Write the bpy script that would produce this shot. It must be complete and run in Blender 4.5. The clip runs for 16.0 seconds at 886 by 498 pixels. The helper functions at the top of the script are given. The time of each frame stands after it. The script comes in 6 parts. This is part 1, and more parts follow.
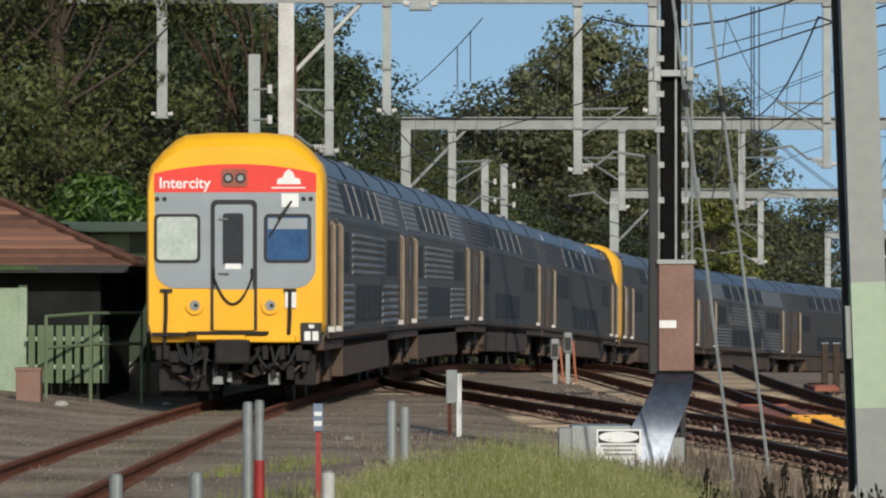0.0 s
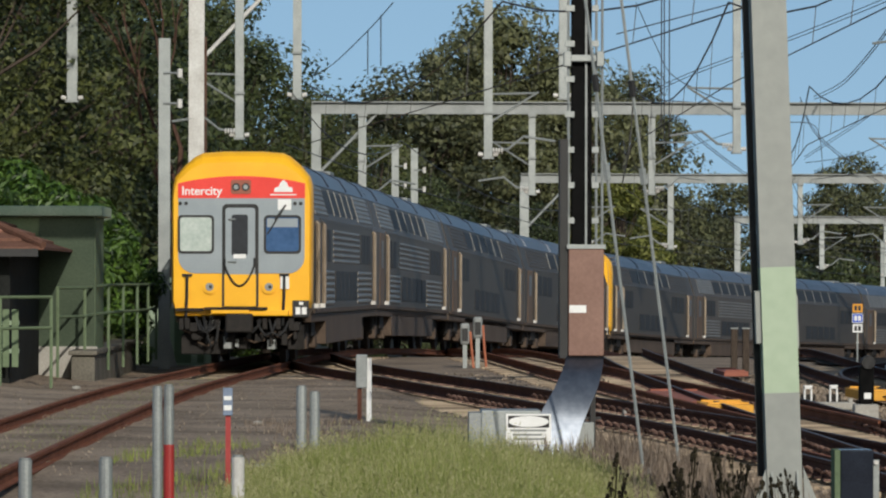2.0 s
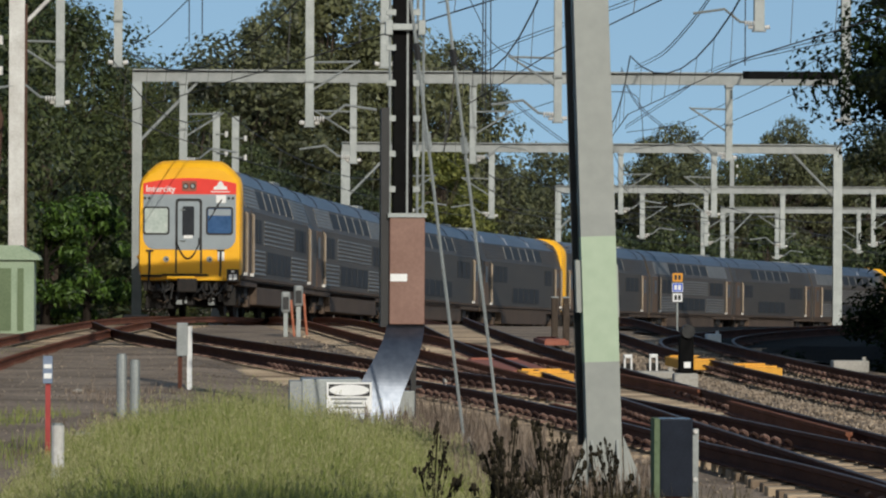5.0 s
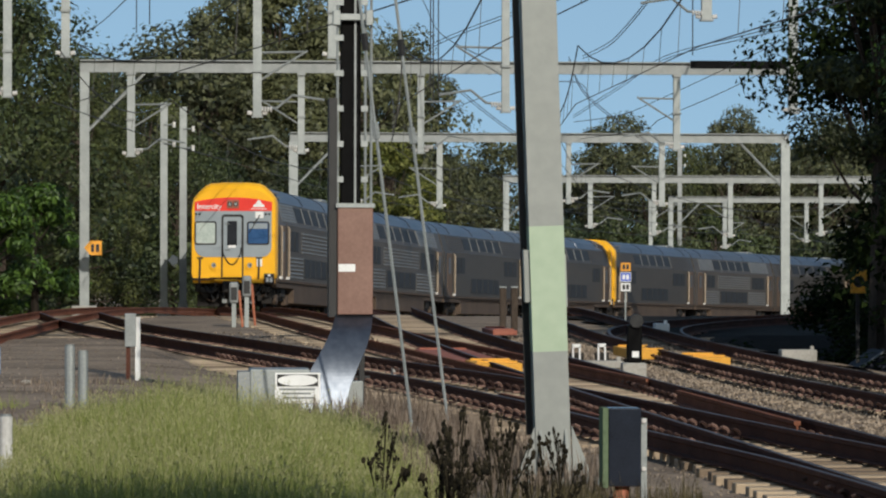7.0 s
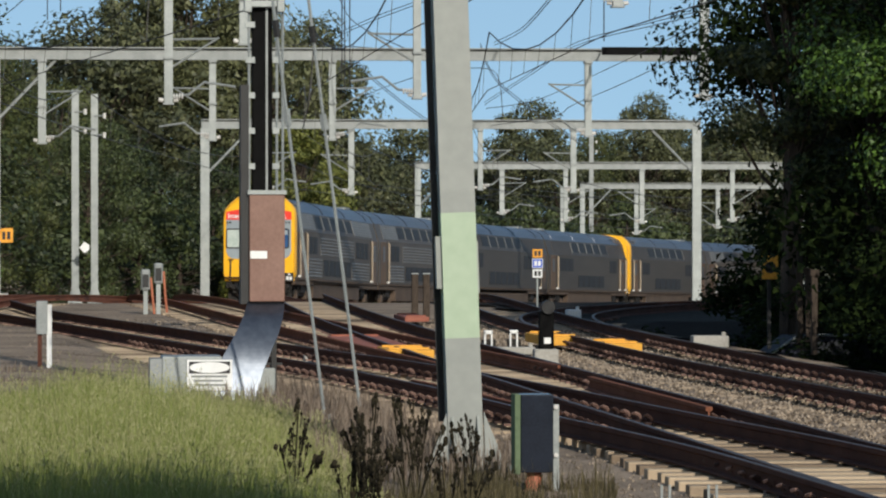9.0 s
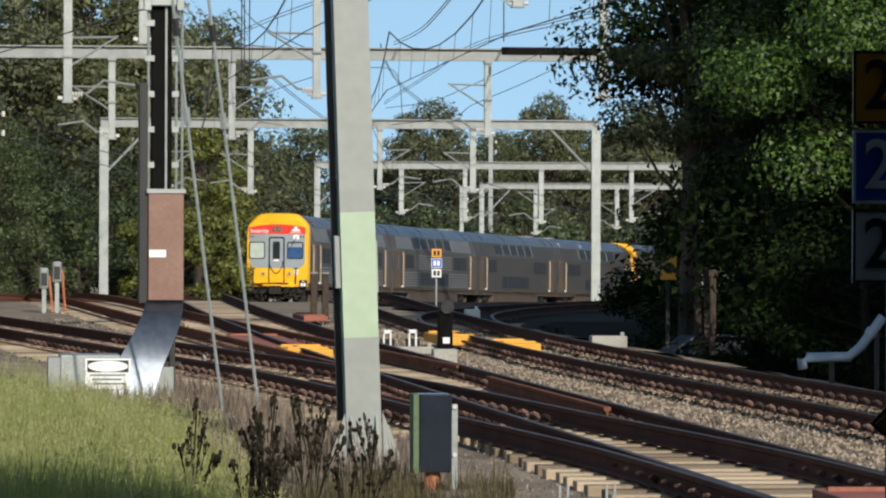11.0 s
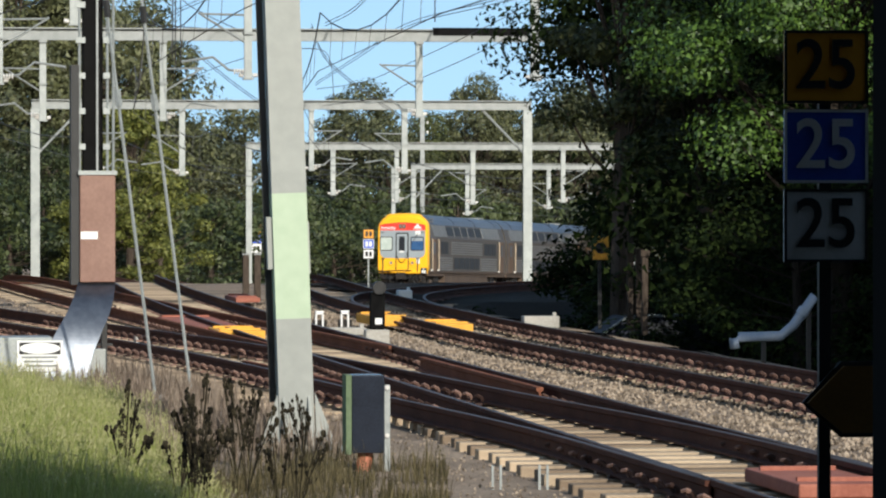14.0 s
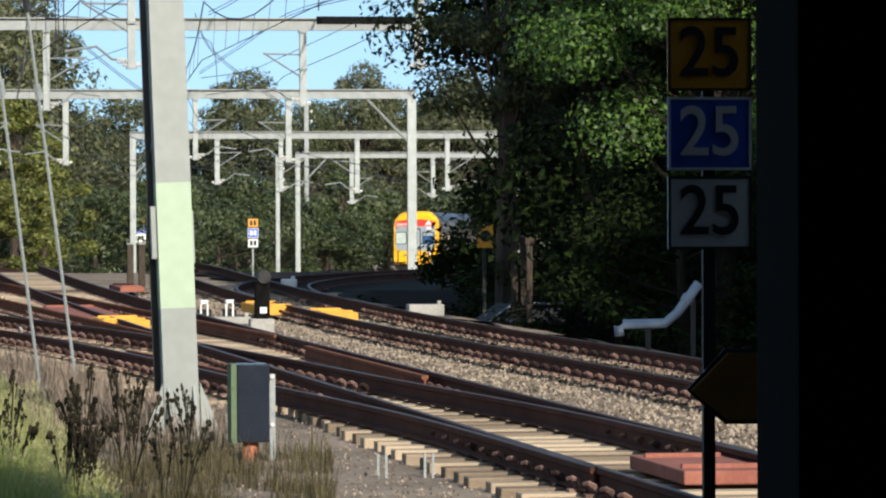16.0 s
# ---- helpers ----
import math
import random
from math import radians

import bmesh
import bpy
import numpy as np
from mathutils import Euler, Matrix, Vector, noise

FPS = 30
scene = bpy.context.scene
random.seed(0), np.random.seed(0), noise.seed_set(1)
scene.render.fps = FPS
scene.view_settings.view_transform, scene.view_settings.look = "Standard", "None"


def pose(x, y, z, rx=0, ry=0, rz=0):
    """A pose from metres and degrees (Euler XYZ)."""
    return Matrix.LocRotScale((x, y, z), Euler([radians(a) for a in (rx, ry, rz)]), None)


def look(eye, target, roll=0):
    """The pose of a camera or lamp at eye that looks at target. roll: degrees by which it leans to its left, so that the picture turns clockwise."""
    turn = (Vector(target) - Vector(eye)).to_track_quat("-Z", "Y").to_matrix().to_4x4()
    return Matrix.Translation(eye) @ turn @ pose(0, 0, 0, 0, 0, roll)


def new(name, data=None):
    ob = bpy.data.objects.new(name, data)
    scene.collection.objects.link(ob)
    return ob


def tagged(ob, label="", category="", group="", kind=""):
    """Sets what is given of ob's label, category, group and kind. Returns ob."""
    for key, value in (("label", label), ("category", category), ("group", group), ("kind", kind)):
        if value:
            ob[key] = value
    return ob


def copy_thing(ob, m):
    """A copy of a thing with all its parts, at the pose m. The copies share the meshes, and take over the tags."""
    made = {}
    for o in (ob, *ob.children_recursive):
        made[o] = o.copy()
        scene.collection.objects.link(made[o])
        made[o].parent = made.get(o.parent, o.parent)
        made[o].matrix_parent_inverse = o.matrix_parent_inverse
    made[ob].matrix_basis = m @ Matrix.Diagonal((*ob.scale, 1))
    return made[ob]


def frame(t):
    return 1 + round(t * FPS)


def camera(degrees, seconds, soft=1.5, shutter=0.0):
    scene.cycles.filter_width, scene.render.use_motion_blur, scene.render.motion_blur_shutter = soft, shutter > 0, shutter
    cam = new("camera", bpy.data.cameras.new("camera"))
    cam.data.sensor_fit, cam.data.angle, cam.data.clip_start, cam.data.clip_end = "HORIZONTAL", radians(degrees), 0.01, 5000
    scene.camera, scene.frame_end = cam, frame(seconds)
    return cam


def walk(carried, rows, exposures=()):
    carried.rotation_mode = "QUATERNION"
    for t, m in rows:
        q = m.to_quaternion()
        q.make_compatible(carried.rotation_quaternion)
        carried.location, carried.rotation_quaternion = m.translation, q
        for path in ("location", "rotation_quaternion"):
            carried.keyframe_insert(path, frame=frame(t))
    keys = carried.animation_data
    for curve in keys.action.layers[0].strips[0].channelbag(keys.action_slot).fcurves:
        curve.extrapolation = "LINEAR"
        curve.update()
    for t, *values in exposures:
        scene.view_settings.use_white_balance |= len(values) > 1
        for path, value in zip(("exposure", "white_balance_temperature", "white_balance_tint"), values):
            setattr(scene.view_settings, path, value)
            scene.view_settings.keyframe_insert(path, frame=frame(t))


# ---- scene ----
LENS, EYE = 10.79, 1.85
cam = camera(LENS, 16.0, soft=2.15)
# seconds, yaw, pitch, roll of a hand-held pan from one standpoint
PAN = [
    (0.0, 0.003, 0.542, 0.00),
    (0.5, -0.456, 0.439, 0.01),
    (1.0, -0.628, 0.392, -0.08),
    (1.5, -0.789, 0.349, -0.11),
    (2.0, -1.095, 0.354, -0.09),
    (2.5, -1.481, 0.374, -0.11),
    (3.0, -1.821, 0.319, -0.15),
    (3.5, -2.092, 0.204, -0.14),
    (4.0, -2.423, 0.064, -0.14),
    (4.5, -2.864, -0.025, -0.24),
    (4.7, -3.083, -0.023, -0.27),
    (6.8, -3.765, -0.100, -0.10),
    (7.0, -3.915, -0.144, -0.11),
    (7.5, -4.590, -0.263, 0.03),
    (8.0, -4.890, -0.349, -0.03),
    (8.5, -4.928, -0.274, 0.01),
    (9.0, -4.992, -0.306, -0.00),
    (9.5, -5.182, -0.338, -0.01),
    (10.0, -5.552, -0.337, 0.07),
    (10.2, -5.765, -0.304, -0.08),
    (12.3, -6.552, -0.522, -0.07),
    (12.5, -6.505, -0.688, -0.04),
    (13.0, -6.512, -0.671, 0.13),
    (13.5, -6.704, -0.522, -0.00),
    (14.0, -7.055, -0.543, -0.01),
    (14.5, -7.416, -0.605, 0.14),
    (15.0, -7.826, -0.619, 0.17),
    (15.5, -8.218, -0.643, 0.23),
    (16.0, -8.467, -0.686, 0.21),
]
walk(cam, [(t, pose(0, 0, EYE, 90 + pitch, roll, yaw)) for t, yaw, pitch, roll in PAN], exposures=[(0, -0.1), (1.2, -0.13), (2.5, -0.11), (3.5, -0.15), (7, -0.11), (9.5, 0.14), (12.5, 0.43), (14, 0.55), (16, 0.7)])

# ---- sky and sun ----
TO_SUN = Vector((0.22, -1.0, 0.466)).normalized()
world = bpy.data.worlds.new("sky")
scene.world = world
world.use_nodes = True
sky = world.node_tree.nodes.new("ShaderNodeTexSky")
sky.sky_type, sky.sun_disc = "NISHITA", False
sky.dust_density, sky.ozone_density, sky.air_density = 1.3, 0.8, 1.0
sky.sun_elevation = math.asin(TO_SUN.z)
sky.sun_rotation = math.atan2(TO_SUN.x, TO_SUN.y)
back = world.node_tree.nodes["Background"]
back.inputs["Strength"].default_value = 0.13
# a clear sky, as deep a blue low down as it is higher up
where, lift, unit = (world.node_tree.nodes.new(k) for k in ("ShaderNodeTexCoord", "ShaderNodeVectorMath", "ShaderNodeVectorMath"))
lift.operation, unit.operation = "ADD", "NORMALIZE"
lift.inputs[1].default_value = (0, 0, 0.22)
for a, b in ((where.outputs["Generated"], lift.inputs[0]), (lift.outputs[0], unit.inputs[0]), (unit.outputs[0], sky.inputs["Vector"])):
    world.node_tree.links.new(a, b)
cast = world.node_tree.nodes.new("ShaderNodeMix")
cast.data_type, cast.blend_type = "RGBA", "MULTIPLY"
cast.inputs[0].default_value, cast.inputs[7].default_value = 1.0, (0.91, 1.0, 0.98, 1)
world.node_tree.links.new(sky.outputs["Color"], cast.inputs[6])
world.node_tree.links.new(cast.outputs[2], back.inputs["Color"])
sun = new("sun", bpy.data.lights.new("sun", "SUN"))
sun.data.energy, sun.data.angle, sun.data.color = 3.2, radians(0.5), (1.0, 0.94, 0.84)
sun.matrix_world = look((0, -50, 80), Vector((0, -50, 80)) - TO_SUN)

# ---- materials ----
def paint(name, low, high, rough=0.7, metal=0.0, scale=6.0, fine=60.0, bump=0.15, island=0.0, thing=0.0, stretch=(1, 1, 1), through_light=0.0):
    """A surface whose colour wanders between two at a coarse and a fine scale, with relief."""
    m = bpy.data.materials.new(name)
    m.use_nodes = True
    n, l = m.node_tree.nodes, m.node_tree.links
    shade = n["Principled BSDF"]
    shade.inputs["Roughness"].default_value, shade.inputs["Metallic"].default_value = rough, metal
    if rough > 0.8:
        shade.inputs["Specular IOR Level"].default_value = 0.12
    place, mapping = n.new("ShaderNodeTexCoord"), n.new("ShaderNodeMapping")
    mapping.inputs["Scale"].default_value = stretch
    l.new(place.outputs["Object"], mapping.inputs["Vector"])
    coarse, grain = n.new("ShaderNodeTexNoise"), n.new("ShaderNodeTexNoise")
    coarse.inputs["Scale"].default_value, grain.inputs["Scale"].default_value = scale, fine
    coarse.inputs["Detail"].default_value = grain.inputs["Detail"].default_value = 4
    for tex in (coarse, grain):
        l.new(mapping.outputs["Vector"], tex.inputs["Vector"])
    add = n.new("ShaderNodeMath")
    add.operation = "MULTIPLY_ADD"
    add.inputs[1].default_value, add.inputs[2].default_value = 0.5, 0.0
    l.new(grain.outputs["Fac"], add.inputs[0])
    half = n.new("ShaderNodeMath")
    half.operation = "MULTIPLY_ADD"
    half.inputs[1].default_value = 0.5
    l.new(coarse.outputs["Fac"], half.inputs[0])
    l.new(add.outputs[0], half.inputs[2])
    value = half.outputs[0]
    for amount, node, socket in ((island, "ShaderNodeNewGeometry", "Random Per Island"), (thing, "ShaderNodeObjectInfo", "Random")):
        if amount:
            chance, mix = n.new(node), n.new("ShaderNodeMix")
            mix.inputs[0].default_value = amount
            l.new(value, mix.inputs[2])
            l.new(chance.outputs[socket], mix.inputs[3])
            value = mix.outputs[0]
    ramp = n.new("ShaderNodeValToRGB")
    ramp.color_ramp.elements[0].position, ramp.color_ramp.elements[1].position = 0.3, 0.7
    ramp.color_ramp.elements[0].color, ramp.color_ramp.elements[1].color = (*low, 1), (*high, 1)
    l.new(value, ramp.inputs["Fac"])
    l.new(ramp.outputs["Color"], shade.inputs["Base Color"])
    if bump:
        relief = n.new("ShaderNodeBump")
        relief.inputs["Strength"].default_value, relief.inputs["Distance"].default_value = bump, 0.02
        l.new(grain.outputs["Fac"], relief.inputs["Height"])
        l.new(relief.outputs["Normal"], shade.inputs["Normal"])
    if through_light:
        trans, both = n.new("ShaderNodeBsdfTranslucent"), n.new("ShaderNodeMixShader")
        l.new(ramp.outputs["Color"], trans.inputs["Color"])
        both.inputs[0].default_value = through_light
        l.new(shade.outputs[0], both.inputs[1])
        l.new(trans.outputs[0], both.inputs[2])
        l.new(both.outputs[0], n["Material Output"].inputs["Surface"])
    return m


YELLOW = paint("train_yellow", (0.84, 0.4, 0.008), (0.95, 0.5, 0.014), 0.4, scale=1.5, bump=0.02)
RED = paint("train_red", (0.72, 0.035, 0.025), (0.85, 0.06, 0.04), 0.38, scale=2, bump=0.02)
CABGREY = paint("cab_grey", (0.24, 0.28, 0.3), (0.32, 0.36, 0.38), 0.45, scale=2, bump=0.02)
WHITE = paint("white_paint", (0.7, 0.7, 0.68), (0.84, 0.84, 0.82), 0.5, bump=0.03)
STEEL = paint("stainless_side", (0.048, 0.038, 0.029), (0.105, 0.083, 0.064), 0.5, 0.2, 0.7, 30, 0.05, stretch=(1, 0.3, 2))
BRONZE = paint("bronzed_door", (0.075, 0.042, 0.022), (0.2, 0.115, 0.06), 0.5, 0.3, 0.8, 30, 0.05, stretch=(1, 1, 0.3))
UPGLASS = paint("tinted_upper_window", (0.008, 0.009, 0.011), (0.02, 0.021, 0.024), 0.6, 0.0, 2, 8, 0.0)
DULL = paint("stainless_dull", (0.038, 0.031, 0.024), (0.078, 0.064, 0.05), 0.52, 0.18, 0.8, 40, 0.04, stretch=(1, 0.3, 2))
ROOF = paint("train_roof", (0.05, 0.057, 0.074), (0.14, 0.153, 0.185), 0.34, 0.6, 0.9, 25, 0.08, stretch=(1, 0.4, 1))
BRASS = paint("worn_handrail", (0.22, 0.17, 0.12), (0.38, 0.305, 0.225), 0.45, 0.3, 3, 60, 0.03)
DARKGLASS = paint("dark_window", (0.012, 0.014, 0.018), (0.025, 0.028, 0.034), 0.28, 0.0, 2, 8, 0.0)
SKIRT = paint("brown_skirt", (0.055, 0.036, 0.024), (0.11, 0.074, 0.05), 0.75, 0.1, 1.2, 30, 0.1)
UNDER = paint("underframe_grime", (0.008, 0.007, 0.0065), (0.03, 0.025, 0.021), 0.8, 0.2, 5, 50, 0.2)
BLACK = paint("black_rubber", (0.008, 0.008, 0.008), (0.02, 0.02, 0.02), 0.6, bump=0.05)
BLIND = paint("window_blind", (0.35, 0.42, 0.38), (0.55, 0.6, 0.55), 0.25, scale=3, fine=12, bump=0.02)
BLUEGLASS = paint("blue_blind", (0.025, 0.07, 0.17), (0.05, 0.12, 0.26), 0.15, scale=2, fine=10, bump=0.0)
GALV = paint("galvanised_steel", (0.21, 0.23, 0.225), (0.34, 0.36, 0.35), 0.5, 0.35, 2.5, 40, 0.08)
CHUTE = paint("polished_galvanised", (0.11, 0.125, 0.15), (0.19, 0.21, 0.24), 0.42, 1.0, 3, 12, 0.02)
GALVDARK = paint("weathered_steel", (0.19, 0.205, 0.2), (0.31, 0.325, 0.32), 0.6, 0.3, 3, 40, 0.1)
MASTGREY = paint("mast_grey_paint", (0.24, 0.255, 0.235), (0.32, 0.33, 0.305), 0.6, 0.0, 1.4, 9, 0.03)
MASTGREEN = paint("mast_green_paint", (0.34, 0.43, 0.3), (0.42, 0.51, 0.37), 0.6, 0.0, 1.4, 9, 0.03)
WHITEPOST = paint("flaking_white_column", (0.42, 0.4, 0.37), (0.7, 0.7, 0.67), 0.7, 0.0, 2.2, 20, 0.1)
RAILSTEEL = paint("rusty_rail", (0.042, 0.017, 0.012), (0.12, 0.05, 0.034), 0.82, 0.0, 2, 40, 0.2)
SHINE = paint("running_surface", (0.06, 0.047, 0.043), (0.125, 0.1, 0.094), 0.55, 0.6, 2, 40, 0.05)
RUSTRAIL = paint("red_rust_rail", (0.12, 0.045, 0.025), (0.25, 0.1, 0.06), 0.85, 0.0, 2, 40, 0.2)
TIMBER = paint("weathered_sleeper", (0.2, 0.15, 0.105), (0.5, 0.39, 0.27), 0.9, 0.0, 3, 40, 0.3, thing=0.5, stretch=(0.6, 4, 4))
CHAIR = paint("rusty_rail_clip", (0.04, 0.018, 0.013), (0.26, 0.155, 0.12), 0.8, 0.2, 5, 50, 0.2, island=0.6)
BALLAST = paint("ballast_ground", (0.066, 0.049, 0.036), (0.46, 0.36, 0.268), 0.95, 0.0, 0.5, 18.0, 1.0)
STONE = paint("ballast_stones", (0.13, 0.103, 0.078), (0.37, 0.3, 0.228), 0.95, 0.0, 0.8, 20, 0.4, island=0.65)
SEED = paint("grass_seed_head", (0.26, 0.26, 0.1), (0.47, 0.45, 0.22), 0.8, 0.0, 0.9, 5, 0.0, island=0.5, through_light=0.35)
GRASS = paint("seeding_grass", (0.13, 0.18, 0.03), (0.4, 0.43, 0.12), 0.7, 0.0, 1.1, 5, 0.0, island=0.2, through_light=0.35)
DRYGRASS = paint("dry_brown_grass", (0.14, 0.105, 0.08), (0.3, 0.24, 0.185), 0.85, 0.0, 0.9, 5, 0.0, island=0.6, through_light=0.2)
SCRUB = paint("dry_scrub", (0.04, 0.036, 0.018), (0.17, 0.14, 0.075), 0.9, 0.0, 1.5, 8, 0.0, island=0.5, through_light=0.2)
WEED = paint("dark_dead_weed", (0.009, 0.008, 0.005), (0.036, 0.03, 0.018), 0.9, 0.0, 4, 20, 0.1, island=0.6)
# darker copy of the bark, shade in its colour, for the dense stand
DARKBARK = paint("shade_dark_bark", (0.012, 0.01, 0.008), (0.035, 0.028, 0.022), 0.95, 0.0, 1.5, 12, 0.5, stretch=(3, 3, 0.5))
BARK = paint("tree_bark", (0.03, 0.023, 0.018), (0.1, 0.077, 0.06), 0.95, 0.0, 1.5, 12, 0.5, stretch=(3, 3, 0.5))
LEAF = paint("forest_leaf", (0.013, 0.024, 0.008), (0.085, 0.107, 0.034), 0.55, 0.0, 0.5, 3, 0.0, island=0.6, thing=0.25, through_light=0.25)
GUM = paint("gum_leaf", (0.042, 0.05, 0.024), (0.155, 0.162, 0.07), 0.55, 0.0, 0.4, 3, 0.0, island=0.6, thing=0.25, through_light=0.25)
OLIVE = paint("olive_leaf", (0.02, 0.03, 0.009), (0.115, 0.13, 0.034), 0.6, 0.0, 0.5, 3, 0.0, island=0.5, thing=0.25, through_light=0.25)
GOLDEN = paint("yellow_green_leaf", (0.06, 0.075, 0.012), (0.2, 0.21, 0.045), 0.6, 0.0, 0.5, 3, 0.0, island=0.6, through_light=0.3)
FRESH = paint("bright_leaf", (0.018, 0.046, 0.008), (0.11, 0.2, 0.03), 0.5, 0.0, 0.6, 4, 0.0, island=0.6, through_light=0.3)
REDBARK = paint("reddish_bark", (0.055, 0.032, 0.024), (0.13, 0.075, 0.055), 0.9, 0.0, 1.5, 12, 0.4)
BROWNBOX = paint("brown_cabinet", (0.17, 0.085, 0.06), (0.25, 0.14, 0.105), 0.6, 0.0, 2.5, 30, 0.06)
HUTGREEN = paint("green_render", (0.1, 0.14, 0.08), (0.17, 0.22, 0.13), 0.85, 0.0, 1.2, 25, 0.15)
PALEGREEN = paint("pale_green_paint", (0.22, 0.3, 0.2), (0.36, 0.44, 0.32), 0.8, 0.0, 1.8, 25, 0.1)
TILE = paint("red_brown_tile", (0.065, 0.032, 0.022), (0.26, 0.135, 0.095), 0.85, 0.0, 3.5, 24, 0.3, thing=0.5)
SHADEDARK = paint("shade_dark_board", (0.01, 0.011, 0.01), (0.026, 0.028, 0.026), 0.9, 0.0, 2, 20, 0.2)
CONCRETE = paint("stained_concrete", (0.25, 0.24, 0.21), (0.46, 0.44, 0.4), 0.9, 0.0, 1.5, 30, 0.3)
ORANGE = paint("orange_sign", (0.75, 0.3, 0.01), (0.85, 0.38, 0.02), 0.5, bump=0.02)
BLUE = paint("blue_sign", (0.03, 0.09, 0.5), (0.05, 0.13, 0.62), 0.5, bump=0.02)
YELLOWPLATE = paint("yellow_cover_plate", (0.6, 0.27, 0.02), (0.82, 0.42, 0.05), 0.7, 0.0, 3, 30, 0.15)
REDPLATE = paint("red_oxide_plate", (0.24, 0.07, 0.045), (0.38, 0.14, 0.09), 0.8, 0.0, 3, 30, 0.2)
FADED = paint("faded_blue", (0.12, 0.16, 0.24), (0.22, 0.27, 0.36), 0.7, scale=8, bump=0.03)
REDPAINT = paint("red_paint", (0.26, 0.018, 0.018), (0.38, 0.035, 0.03), 0.5, bump=0.03)
TERRA = paint("orange_conduit", (0.33, 0.1, 0.05), (0.5, 0.18, 0.1), 0.6, 0.0, 4, 30, 0.05)
PIPE = paint("pvc_pipe", (0.2, 0.24, 0.3), (0.3, 0.34, 0.4), 0.4, bump=0.03)
WIRE = paint("overhead_wire", (0.035, 0.035, 0.038), (0.08, 0.08, 0.085), 0.6, 0.4, bump=0.0)
INSUL = paint("porcelain", (0.5, 0.48, 0.45), (0.7, 0.68, 0.64), 0.3, bump=0.0)
NIGHT = paint("near_black", (0.003, 0.003, 0.003), (0.008, 0.008, 0.008), 0.9, bump=0.05)
HUTDARK = paint("dark_green_panel", (0.045, 0.062, 0.042), (0.08, 0.105, 0.07), 0.85, 0.0, 1.2, 20, 0.1)
# yellow darkened in colour to hold the arrow board's deep shade
SHADEYELLOW = paint("yellow_shade_in_colour", (0.16, 0.07, 0.008), (0.24, 0.11, 0.012), 0.7, bump=0.03)
OLDCON = paint("old_stained_concrete", (0.08, 0.075, 0.062), (0.2, 0.185, 0.155), 0.95, 0.0, 1.2, 20, 0.3)
FLUTE = paint("flute_highlight", (0.14, 0.135, 0.125), (0.28, 0.27, 0.25), 0.45, 0.5, 2, 40, 0.03)
# dark ground whose colour holds the shade of the trees
SHADEGROUND = paint("ground_with_tree_shade", (0.007, 0.0055, 0.0045), (0.03, 0.023, 0.017), 0.95, 0.0, 0.7, 12, 0.8)
# near-black green: the stand's shade is put into the leaf colour
DEEP = paint("shade_coloured_leaf", (0.004, 0.009, 0.003), (0.022, 0.036, 0.008), 0.95, 0.0, 0.6, 4, 0.0, island=0.6, through_light=0.12)
GLOSSBOX = paint("glossy_dark_enamel", (0.008, 0.011, 0.018), (0.02, 0.026, 0.04), 0.22, bump=0.0)
CARBLUE = paint("blue_car_paint", (0.004, 0.006, 0.016), (0.007, 0.011, 0.026), 0.75, 0.0, bump=0.0)


# ---- builders ----
def part(name, bm, material, parent=None, label="", smooth=False):
    me = bpy.data.meshes.new(name)
    bmesh.ops.recalc_face_normals(bm, faces=bm.faces)
    bm.to_mesh(me)
    bm.free()
    me.materials.append(material)
    if smooth:
        for p in me.polygons:
            p.use_smooth = True
    ob = new(name, me)
    ob.parent = parent
    return tagged(ob, label)


def each(name, rows, material, parent, label="", bevel=0.0):
    """Boxes, each a part of its own."""
    return [part(name, boxes(r, bevel=bevel), material, parent, label) for r in rows]


def raw(name, verts, faces, material, parent=None, label=""):
    me = bpy.data.meshes.new(name)
    me.from_pydata(verts, [], faces)
    me.materials.append(material)
    ob = new(name, me)
    ob.parent = parent
    return tagged(ob, label)


def thing(name, label, category, group="", kind="", at=None):
    ob = tagged(new(name), label, category, group, kind)
    if at is not None:
        ob.matrix_basis = at
    return ob


def box(bm, x0, x1, y0, y1, z0, z1, bevel=0.0):
    vs = [bm.verts.new((x, y, z)) for z in (z0, z1) for x, y in ((x0, y0), (x1, y0), (x1, y1), (x0, y1))]
    fs = [bm.faces.new([vs[i] for i in q]) for q in ((3, 2, 1, 0), (4, 5, 6, 7), (0, 1, 5, 4), (1, 2, 6, 5), (2, 3, 7, 6), (3, 0, 4, 7))]
    if bevel:
        edges = list({e for f in fs for e in f.edges})
        bmesh.ops.bevel(bm, geom=edges, offset=bevel, segments=2, affect="EDGES", profile=0.5)
    return bm


def boxes(*rows, bevel=0.0):
    bm = bmesh.new()
    for r in rows:
        box(bm, *r, bevel=bevel)
    return bm


